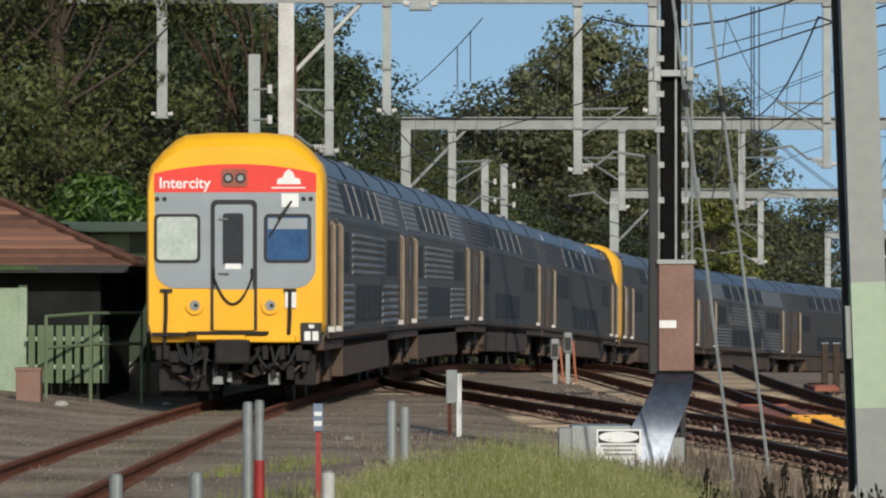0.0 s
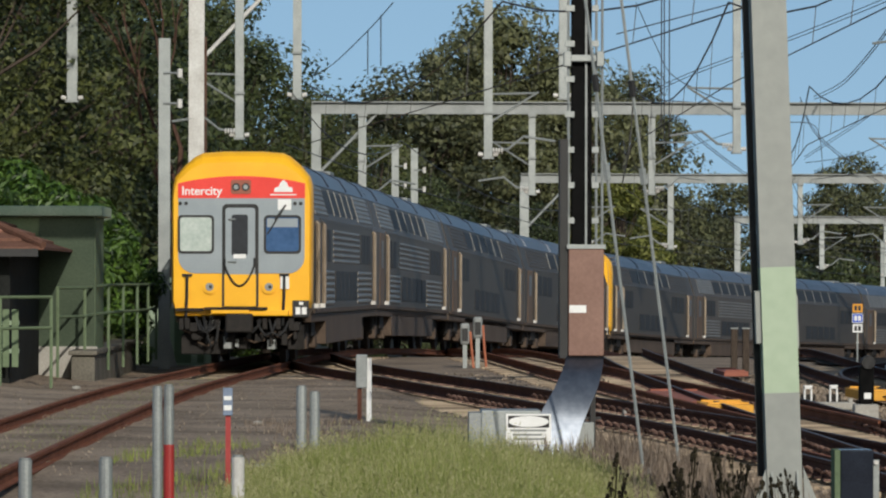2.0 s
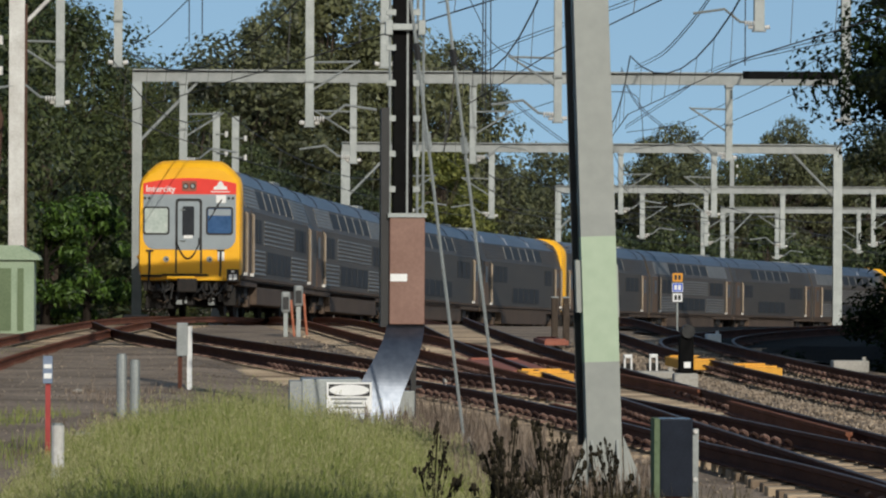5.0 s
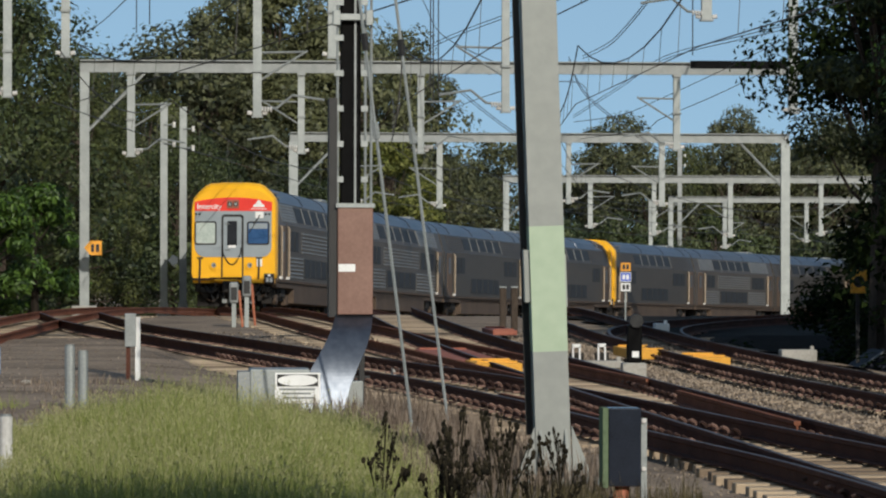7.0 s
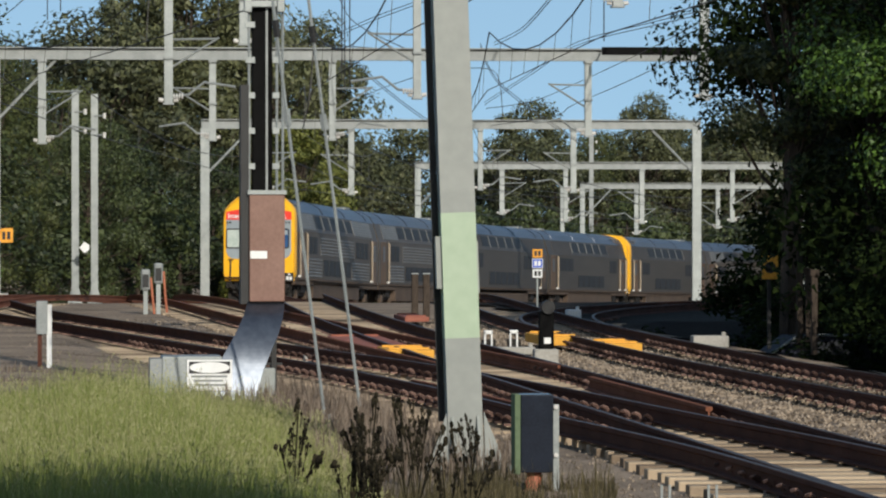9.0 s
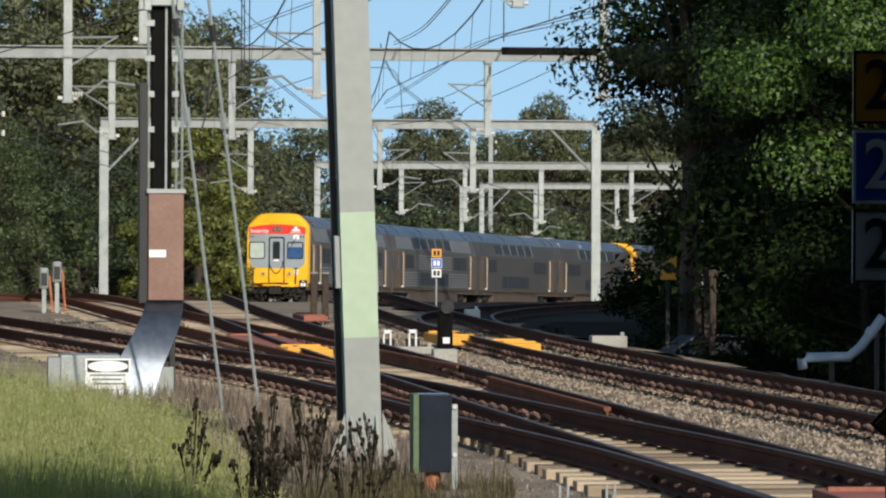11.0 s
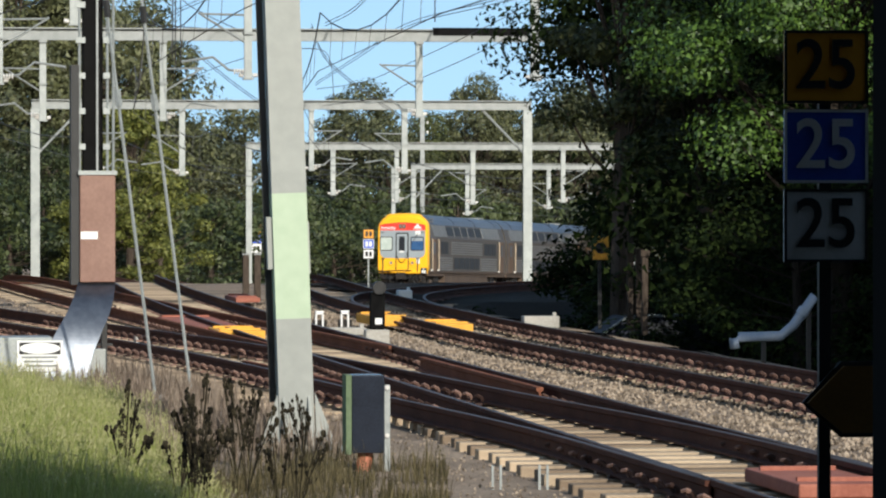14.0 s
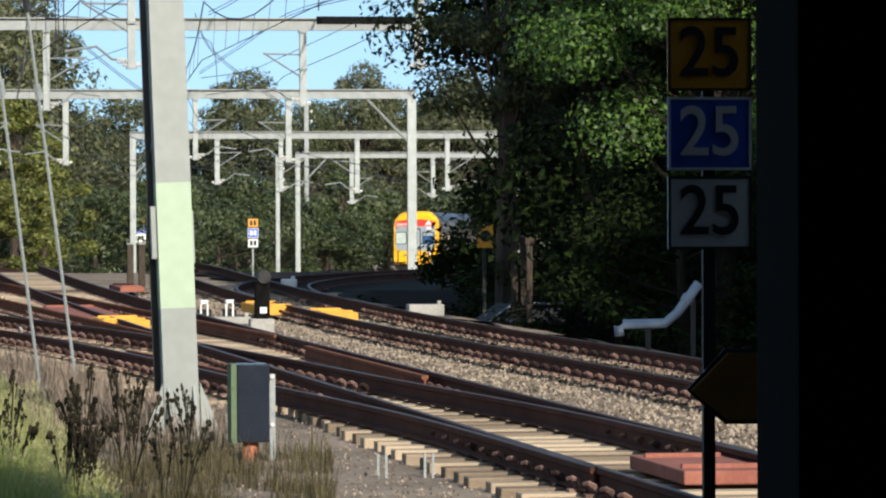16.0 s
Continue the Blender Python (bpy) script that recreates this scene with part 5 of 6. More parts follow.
def build_signal():
    """A hinged signal post on a slanting galvanised foot, with a brown cabinet."""
    ob = thing("signal_post", "black signal post above a brown cabinet on a slanting galvanised foot", "signal post")
    x, y = 2.75, 55.8
    part("cabinet", boxes((x - 0.2, x + 0.22, y - 0.25, y + 0.2, 0.93, 2.2), bevel=0.012), BROWNBOX, ob, "brown painted cabinet")
    part("cabinet_side", boxes((x - 0.3, x - 0.205, y - 0.2, y + 0.25, 0.9, 3.5)), BLACK, ob, "black side panel")
    part("cabinet_lid", boxes((x - 0.22, x + 0.24, y - 0.27, y + 0.22, 2.2, 2.25)), GALV, ob, "pale metal lid")
    part("label_plate", boxes((x - 0.19, x + 0.01, y - 0.258, y - 0.25, 1.44, 1.53)), WHITE, ob, "small white plate")
    part("post", boxes((x - 0.16, x + 0.08, y - 0.1, y + 0.1, 2.25, 7.2), bevel=0.02), NIGHT, ob, "black post")
    part("post_rib", boxes((x + 0.0, x + 0.025, y - 0.13, y - 0.1, 2.25, 5.2)), GALVDARK, ob)
    for dx in (-0.2, 0.13, 0.2):
        part("ladder_rail", tubes([(x + dx, y - 0.16, 2.25), (x + dx, y - 0.16, 7.2)], radius=0.018), GALV, ob)
    for k in range(9):
        z = 2.5 + k * 0.42
        each("ladder_clip", ((x - 0.24, x - 0.13, y - 0.19, y - 0.13, z, z + 0.07), (x + 0.08, x + 0.16, y - 0.19, y - 0.13, z, z + 0.07)), GALV, ob)
    part("collar", boxes((x - 0.22, x + 0.2, y - 0.22, y + 0.15, 4.42, 4.5), (x - 0.26, x - 0.17, y - 0.25, y - 0.1, 4.36, 4.54), (x + 0.13, x + 0.22, y - 0.25, y - 0.1, 4.36, 4.54), bevel=0.01), GALV, ob, "clamp collar")
    foot = bmesh.new()
    bands = [(2.53, 2.97, 0.93, -0.2), (2.47, 2.94, 0.76, -0.42), (2.36, 2.87, 0.54, -0.6), (2.22, 2.76, 0.3, -0.74), (2.12, 2.66, 0.04, -0.83), (2.05, 2.6, -0.26, -0.9)]
    fine = []
    for j in range(len(bands) - 1):
        p0, p1, p2, p3 = bands[max(j - 1, 0)], bands[j], bands[j + 1], bands[min(j + 2, len(bands) - 1)]
        for k in range(6):
            u = k / 6
            fine.append(tuple(0.5 * (2 * b + (c - a) * u + (2 * a - 5 * b + 4 * c - d) * u * u + (3 * b - a - 3 * c + d) * u ** 3) for a, b, c, d in zip(p0, p1, p2, p3)))
    fine.append(bands[-1])
    loft(foot, [[(a, y + d, z), (b, y + d, z), (b, y + d + 0.1, z - 0.03), (a, y + d + 0.1, z - 0.03), (a, y + d, z)] for a, b, z, d in fine])
    bmesh.ops.remove_doubles(foot, verts=foot.verts, dist=0.0005)
    part("chute", foot, CHUTE, ob, "slanting polished galvanised chute")
    part("foot", boxes((1.5, 2.2, y - 0.86, y - 0.1, -0.3, 0.3), bevel=0.015), GALV, ob, "galvanised foot box")
    part("foot_end", boxes((1.36, 1.5, y - 0.84, y - 0.2, -0.3, 0.27)), GALVDARK, ob)
    part("prop", boxes((2.82, 2.88, y - 0.1, y + 0.1, -0.2, 0.62), (2.6, 2.95, y - 0.05, y + 0.0, 0.17, 0.2)), BLACK, ob)
    part("prop_box", boxes((2.63, 2.86, y - 0.2, y + 0.1, -0.25, 0.14), bevel=0.01), GALV, ob)
    sign = part("warning_sign", boxes((1.79, 2.32, y - 0.882, y - 0.862, -0.1, 0.26)), WHITE, ob, "white danger notice with a black oval")
    oval = [(2.055 + 0.235 * math.cos(a) * 1.0, 0.17 + 0.065 * math.sin(a)) for a in (math.pi * 2 * k / 28 for k in range(28))]
    part("oval_field", boxes((1.815, 2.295, y - 0.89, y - 0.87, 0.1, 0.24)), BLACK, sign)
    part("oval", prism(bmesh.new(), oval, "y", y - 0.896, y - 0.87), WHITE, sign)
    bars = [(1.84 + 0.03 * k % 0.07, 2.26 - 0.05 * (k % 2), y - 0.89, y - 0.87, 0.055 - 0.05 * k, 0.078 - 0.05 * k) for k in range(3)]
    for bar in bars:
        part("bar", boxes(bar), GALVDARK, sign, "grey bar of small print")


build_signal()


def stay(points, label):
    ob = thing("stay_wire", label, "stay wire", "stay wires")
    part("wire", tubes(points, radius=0.019, sides=6), GALV, ob, "pale galvanised rod")
    a, b = Vector(points[0]), Vector(points[-1])
    for u in (0.42, 0.55):
        p = a.lerp(b, u)
        part("turnbuckle", tubes([p - (b - a).normalized() * 0.09, p + (b - a).normalized() * 0.09], radius=0.042, sides=6), BLACK if u < 0.5 else GALV, ob)
    part("anchor", boxes((b.x - 0.06, b.x + 0.06, b.y - 0.06, b.y + 0.06, b.z - 0.1, b.z + 0.12)), CONCRETE, ob)


def bollard(x, y, top, r, label, material=GALV, red_to=None):
    ob = thing("bollard", label, "bollard", "bollards in the yard")
    g = ground_level(x, y)
    bm = bmesh.new()
    tube(bm, [(x, y, (red_to or g - 0.2)), (x, y, top - 0.02), (x, y, top)], r, 12)
    part("post", bm, material, ob)
    if red_to:
        bm = bmesh.new()
        tube(bm, [(x, y, g - 0.2), (x, y, red_to)], r + 0.004, 12)
        part("red_sleeve", bm, REDPAINT, ob, "red painted lower part")
    bm = bmesh.new()
    tube(bm, [(x, y, top), (x, y, top + 0.02)], r * 0.85, 12)
    part("cap", bm, GALVDARK, ob)


for x, y, top, r, red in ((-1.75, 42, 0.86, 0.045, None), (-1.655, 42.2, 0.87, 0.045, 0.35), (-2.65, 38, 0.37, 0.055, None), (-2.0, 38, 0.38, 0.055, None), (-0.98, 40, 0.32, 0.055, None)):
    bollard(x, y, top, r, "grey steel pipe bollard" if not red else "grey steel bollard with a red lower part", WHITEPOST if x == -0.98 else GALV, red)
for x in (-0.605, -0.45):
    bollard(x, 55, 0.57 if x < -0.5 else 0.5, 0.06, "pale grey steel bollard beside the gravel")


def marker_post():
    ob = thing("marker_post", "thin red post with a blue and white top", "marker post")
    part("post", boxes((-1.25, -1.2, 46, 46.04, -0.3, 0.5)), REDPAINT, ob)
    part("plate", boxes((-1.275, -1.18, 45.97, 46.0, 0.5, 0.77), bevel=0.006), FADED, ob, "faded blue plate")
    part("bar", boxes((-1.265, -1.19, 45.962, 45.97, 0.55, 0.6), (-1.265, -1.19, 45.962, 45.97, 0.65, 0.69)), WHITE, ob)


marker_post()


def switch_box():
    ob = thing("switch_box", "small grey box on a white post", "switch box")
    part("box", boxes((0.04, 0.2, 66, 66.25, 0.3, 0.77), bevel=0.012), GALVDARK, ob)
    part("post", boxes((0.19, 0.26, 66.05, 66.12, -0.25, 0.72)), WHITE, ob, "white post")
    part("leg", boxes((0.06, 0.12, 66.05, 66.12, -0.25, 0.3)), RAILSTEEL, ob)


switch_box()


def junction_box():
    ob = thing("junction_box", "dark equipment box, green at one side, on an orange conduit", "equipment box")
    x, y = 3.97, 37
    part("box", boxes((x - 0.13, x + 0.13, y - 0.1, y + 0.2, -0.12, 0.5), bevel=0.01), GLOSSBOX, ob)
    part("side", boxes((x - 0.175, x - 0.132, y - 0.1, y + 0.2, -0.13, 0.5)), HUTGREEN, ob, "mossy green side")
    part("edge_post", boxes((x + 0.135, x + 0.18, y - 0.06, y, -0.45, 0.42)), GALV, ob, "galvanised angle post")
    for bz in (0.02, 0.4):
        part("bolt", tubes([(x + 0.155, y - 0.08, bz), (x + 0.155, y - 0.06, bz)], radius=0.02), INSUL, ob)
    bm = bmesh.new()
    tube(bm, [(x - 0.06, y - 0.1, -0.6), (x - 0.04, y - 0.02, -0.3), (x + 0.0, y + 0.05, -0.1)], 0.06, 10)
    part("conduit", bm, TERRA, ob, "orange corrugated conduit")


junction_box()

stay([(2.2, 50, 7.0), (2.45, 50, 4.98), (3.11, 50, -0.3)], "pale steel stay rod running down beside the signal")
stay([(2.64, 51, 7.0), (2.89, 51, 5.05), (3.57, 51, -0.35)], "pale steel stay rod with a turnbuckle")


def stakes():
    for i, x in enumerate((4.62, 4.97)):
        ob = thing("stake_pair", "pair of short grey metal stakes", "stake", "stakes beside the track")
        for dx in (0, 0.06):
            part("stake", boxes((x + dx, x + dx + 0.018, 34.4, 34.42, -0.3, -0.08)), GALV, ob)


stakes()


# ---- trackside equipment ----
def plates():
    for x0, x1, y0, y1, m, label in ((5.2, 5.9, 69, 71, YELLOWPLATE, "yellow painted cover plate over the points"), (5.0, 5.9, 71.2, 80, REDPLATE, "red oxide cover plate over the points"), (8.85, 9.45, 72.5, 74.6, YELLOWPLATE, "yellow painted cover plate between the rails"), (8.4, 9.0, 77, 80, YELLOWPLATE, "yellow painted cover plate beside the rails"), (6.35, 7.0, 31.5, 33.5, REDPLATE, "red oxide points cover between the rails"), (7.6, 8.1, 96, 99, REDPLATE, "small rust-red cover plate")):
        ob = thing("cover_plate", label, "cover plate", "cover plates")
        top = -0.01 if m is YELLOWPLATE else -0.06
        part("plate", boxes((x0, x1, y0, y1, -0.16, top), bevel=0.012), m, ob)
        each("rib", ((x0 + 0.05, x1 - 0.05, y0 + 0.3, y0 + 0.36, top, top + 0.03), (x0 + 0.05, x1 - 0.05, y1 - 0.36, y1 - 0.3, top, top + 0.03)), m, ob)
    for x, y in ((7.45, 76.7), (7.9, 77)):
        ob = thing("white_bracket", "small white arched bracket on the ground", "bracket", "white brackets")
        part("arch", boxes((x - 0.07, x - 0.04, y, y + 0.1, -0.2, 0.08), (x + 0.04, x + 0.07, y, y + 0.1, -0.2, 0.08), (x - 0.07, x + 0.07, y, y + 0.1, 0.04, 0.1), bevel=0.008), WHITE, ob)
        part("foot", boxes((x - 0.1, x + 0.12, y + 0.02, y + 0.2, -0.2, -0.05)), UNDER, ob)
    for x, y, w, h, m, label in ((7.62, 74, 0.6, 0.1, CONCRETE, "grey concrete trough lid"), (11.3, 78, 0.6, 0.18, CONCRETE, "pale concrete cover at the track side"), (4.2, 70, 0.35, 0.1, CONCRETE, "pale concrete block with a lug"), (11.25, 97.5, 0.3, 0.26, WHITE, "small white box beside the far track"), (-0.9, 50, 0.3, 0.06, CONCRETE, "broken pale slab on the ground")):
        ob = thing("concrete_block", label, "concrete block")
        part("block", boxes((x - w / 2, x + w / 2, y - 0.2, y + 0.2, -0.22 + rail_level(y), -0.2 + h + rail_level(y)), bevel=0.02), m, ob)
        part("lug", boxes((x + w / 2 - 0.1, x + w / 2 - 0.04, y - 0.1, y, -0.2 + h + rail_level(y), -0.14 + h + rail_level(y))), m, ob)


plates()


def dwarf_signal():
    ob = thing("dwarf_signal", "black dwarf signal on a concrete base", "ground signal")
    x, y = 7.55, 69
    part("base", boxes((x - 0.18, x + 0.18, y - 0.15, y + 0.15, -0.3, 0.0), bevel=0.02), CONCRETE, ob, "pale concrete base")
    part("head", boxes((x - 0.1, x + 0.12, y - 0.08, y + 0.1, 0.0, 0.56), bevel=0.03), NIGHT, ob, "black lamp housing")
    bm = bmesh.new()
    tube(bm, [(x + 0.03, y - 0.14, 0.62), (x + 0.03, y + 0.06, 0.62)], 0.1, 14)
    part("hood", bm, BLACK, ob)
    part("plate", boxes((x - 0.03, x + 0.07, y - 0.09, y - 0.08, 0.08, 0.17)), WHITE, ob, "small white plate")


dwarf_signal()


def speed_board(x, y, low, size, label, words="", leg=None, bars=True, post=GALV):
    """Three boards on a post: orange, blue and white."""
    ob = thing("speed_board", label, "speed sign", "speed boards")
    g = ground_level(x, y)
    part("post", boxes((x - size * 0.07, x + size * 0.07, y + 0.01, y + 0.05, g - 0.2, low + size * 2.7)), post, ob)
    for k, (m, ink) in enumerate(((WHITE, BLACK), (BLUE, WHITE), (ORANGE, BLACK))):
        z = low + k * size * 0.93
        b = part("board", boxes((x - size / 2, x + size / 2, y - 0.012, y + 0.008, z, z + size * 0.86), bevel=0.004), m, ob, ("white", "blue", "orange")[k] + " board")
        part("rim", boxes((x - size / 2, x + size / 2, y - 0.016, y - 0.008, z, z + 0.012), (x - size / 2, x + size / 2, y - 0.016, y - 0.008, z + size * 0.86 - 0.012, z + size * 0.86), (x - size / 2, x - size / 2 + 0.012, y - 0.016, y - 0.008, z + 0.012, z + size * 0.86 - 0.012), (x + size / 2 - 0.012, x + size / 2, y - 0.016, y - 0.008, z + 0.012, z + size * 0.86 - 0.012)), ink, b)
        if words:
            lettering(words, size * 0.82, ink, b, Matrix.Translation((x, y - 0.018, z + size * 0.43)) @ Matrix.Rotation(radians(90), 4, "X") @ Matrix.Diagonal((0.92, 1, 1, 1)), "lettering", 0.003, 0.008 * size)
        else:
            part("bars", boxes((x - size * 0.3, x - size * 0.05, y - 0.016, y - 0.01, z + size * 0.2, z + size * 0.66), (x + size * 0.05, x + size * 0.3, y - 0.016, y - 0.01, z + size * 0.2, z + size * 0.66)), ink, b)
    return ob


speed_board(4.148, 20, 1.6, 0.37, "three shaded speed boards, each reading 25", "25", post=BLACK)
speed_board(12.06, 112, 0.55, 0.26, "three small speed boards on a thin post")
speed_board(21.9, 262, -0.86, 0.58, "three small far speed boards on a post")


def arrow_board():
    ob = thing("arrow_board", "yellow arrow board, its shade put into the colour", "sign")
    part("arrow", prism(bmesh.new(), [(4.06, 0.99), (4.22, 1.15), (4.4, 1.15), (4.4, 0.86), (4.22, 0.86)], "y", 19.95, 19.975), SHADEYELLOW, ob)
    part("rim", prism(bmesh.new(), [(4.04, 0.99), (4.21, 1.17), (4.42, 1.17), (4.42, 0.84), (4.21, 0.84)], "y", 19.978, 19.99), BLACK, ob)


arrow_board()


def left_sign():
    ob = thing("arrow_board", "small orange arrow board on the portal post", "sign")
    part("board", prism(bmesh.new(), [(-1.18, 1.5), (-0.99, 1.72), (-0.63, 1.72), (-0.63, 1.27), (-0.99, 1.27)], "y", 147.0, 147.05), ORANGE, ob)
    part("bars", boxes((-0.96, -0.87, 146.98, 147.0, 1.37, 1.61), (-0.81, -0.71, 146.98, 147.0, 1.37, 1.61)), BLACK, ob)
    ob = thing("white_disc", "small white pointed board on a pole", "sign")
    part("board", prism(bmesh.new(), [(1.66, 1.0), (1.82, 1.22), (2.0, 1.1), (2.0, 0.92), (1.82, 0.8)], "y", 168.8, 168.83), WHITE, ob)
    part("bracket", boxes((1.5, 1.75, 168.83, 168.87, 0.98, 1.03)), GALV, ob)
    ob = thing("yellow_sign", "small yellow sign with a black ring by the shaded trees", "sign")
    part("post", boxes((12.6, 12.66, 80, 80.05, -0.3, 0.95)), BLACK, ob)
    b = part("board", boxes((12.5, 12.78, 79.97, 80.0, 0.9, 1.3), bevel=0.005), YELLOWPLATE, ob)
    bm = bmesh.new()
    tube(bm, [(12.64, 79.955, 1.1), (12.64, 79.97, 1.1)], 0.1, 16)
    part("ring", bm, BLACK, b)


left_sign()


def relay_heads():
    for x, h in ((2.62, 1.05), (2.92, 1.2)):
        ob = thing("relay_post", "small pale relay head with red cable on a post", "relay post", "relay posts")
        g = ground_level(x, 110)
        part("post", boxes((x - 0.05, x + 0.05, 110, 110.1, g - 0.1, g + h - 0.25)), GALV, ob)
        part("head", boxes((x - 0.11, x + 0.11, 109.95, 110.15, g + h - 0.5, g + h), bevel=0.05), GALVDARK, ob)
        part("face", boxes((x - 0.07, x + 0.07, 109.93, 109.95, g + h - 0.42, g + h - 0.12)), BLACK, ob)
        part("cable", tubes([(x + 0.12, 110, g + h - 0.2), (x + 0.16, 109.9, g + 0.4), (x + 0.2, 109.9, g)], radius=0.03), TERRA, ob, "red hanging cable")
    for x in (8.3, 8.55, 8.8):
        ob = thing("old_post", "short brown timber post at the track side", "post", "old posts")
        part("post", boxes((x - 0.07, x + 0.07, 102, 102.14, -0.3, 0.75 if x < 8.7 else 0.4), bevel=0.01), BARK, ob)
        part("cap", boxes((x - 0.08, x + 0.08, 101.98, 102.16, 0.75 if x < 8.7 else 0.4, 0.78 if x < 8.7 else 0.43)), GALVDARK, ob)


relay_heads()


# ---- buildings beside the old track ----
def tiled_shed():
    ob = thing("trackside_shed", "low green shed with a red-brown tiled hip roof", "shed")
    x1, y0, y1 = -6.15, 84, 92
    # shade under the roof is put into the board colour
    part("wall", boxes((-14, x1, y0 + 0.1, y0 + 0.25, -0.3, 2.25), (x1 - 0.15, x1, y0 + 0.25, y1, -0.3, 2.25)), SHADEDARK, ob, "boards coloured dark for the shade under the roof")
    part("lower_wall", boxes((-14, -7.55, y0 - 0.02, y0 + 0.08, -0.3, 1.95), (-7.6, -7.45, y0 - 0.06, y0 + 0.06, -0.3, 2.0)), PALEGREEN, ob, "pale green boarding")
    for k in range(9):
        x = -7.4 + k * 0.165
        part("paling", boxes((x, x + 0.12, y0 - 0.35, y0 - 0.3, 0.25, 1.28), bevel=0.008), HUTGREEN, ob)
    part("paling_rail", boxes((-7.45, -5.95, y0 - 0.3, y0 - 0.26, 0.5, 0.58), (-7.45, -5.95, y0 - 0.3, y0 - 0.26, 1.0, 1.08)), PALEGREEN, ob)
    part("fascia", boxes((-14, -5.6, y0 - 0.62, y0 - 0.56, 2.22, 2.36)), BLACK, ob, "dark gutter")
    part("gutter", boxes((-14, -7.2, y0 - 0.66, y0 - 0.62, 2.26, 2.34)), FRESH, ob, "mossy bright green gutter")
    # hip roof of tile courses rising from the eaves
    n = 11
    for k in range(n):
        u0, u1 = k / n, (k + 1) / n
        bm = bmesh.new()
        z0, z1 = 2.34 + 1.75 * u0, 2.34 + 1.75 * u1
        ya, yb = y0 - 0.6 + 4.2 * u0, y0 - 0.6 + 4.2 * u1
        xa, xb = -5.5 - 4.0 * u0, -5.5 - 4.0 * u1
        vs = [bm.verts.new(p) for p in ((-14, ya, z0 + 0.05), (xa, ya, z0 + 0.05), (xb, yb, z1), (-14, yb, z1), (-14, ya, z0), (xa, ya, z0))]
        bm.faces.new(vs[:4])
        bm.faces.new((vs[4], vs[5], vs[1], vs[0]))
        part("tile_course", bm, TILE, ob)
        bm = bmesh.new()
        vs = [bm.verts.new(p) for p in ((xa, ya, z0 + 0.05), (xa, 92.5, z0 + 0.05), (xb, 92.5, z1), (xb, yb, z1), (xa, ya, z0), (xa, 92.5, z0))]
        bm.faces.new(vs[:4])
        bm.faces.new((vs[4], vs[5], vs[1], vs[0]))
        part("tile_course", bm, TILE, ob)
    part("hip_ridge", tubes([(-5.5, y0 - 0.6, 2.42), (-9.5, y0 + 3.6, 4.15)], radius=0.07), TILE, ob)


tiled_shed()


def relay_hut():
    ob = thing("relay_hut", "square green rendered hut with a flat overhanging roof", "hut")
    part("wall", boxes((-9.5, -5.05, 92, 95, -0.3, 3.05), bevel=0.015), HUTGREEN, ob)
    part("roof_slab", boxes((-9.7, -4.9, 91.75, 95.2, 3.05, 3.25), bevel=0.02), PALEGREEN, ob, "pale green roof slab")
    part("dark_panel", boxes((-6.15, -5.06, 91.95, 91.99, 0.3, 3.04)), HUTDARK, ob, "darker green panel on the right of the front")
    part("skirt", boxes((-6.4, -5.0, 91.9, 92, -0.3, 0.5), bevel=0.02), CONCRETE, ob, "stained concrete skirt")


relay_hut()


def railing(points, label):
    ob = thing("pipe_railing", label, "railing", "pipe railings")
    for a, b in zip(points, points[1:]):
        for h in (0.55, 1.1):
            part("rail", tubes([(a[0], a[1], a[2] + h), (b[0], b[1], b[2] + h)], radius=0.03), HUTGREEN, ob)
    for x, y, z in points:
        part("post", tubes([(x, y, z - 0.6), (x, y, z + 1.1)], radius=0.032), HUTGREEN, ob)


railing([(-6.9, 81.5, 0.35), (-6.2, 82.5, 0.4), (-5.4, 84, 0.4)], "green pipe railing in front of the shed")
railing([(-5.6, 89, 0.55), (-5.2, 91, 0.55), (-4.9, 94, 0.6), (-4.75, 97, 0.6), (-4.6, 100, 0.6), (-4.5, 103, 0.6), (-4.45, 106, 0.6)], "green pipe railing along the raised path")


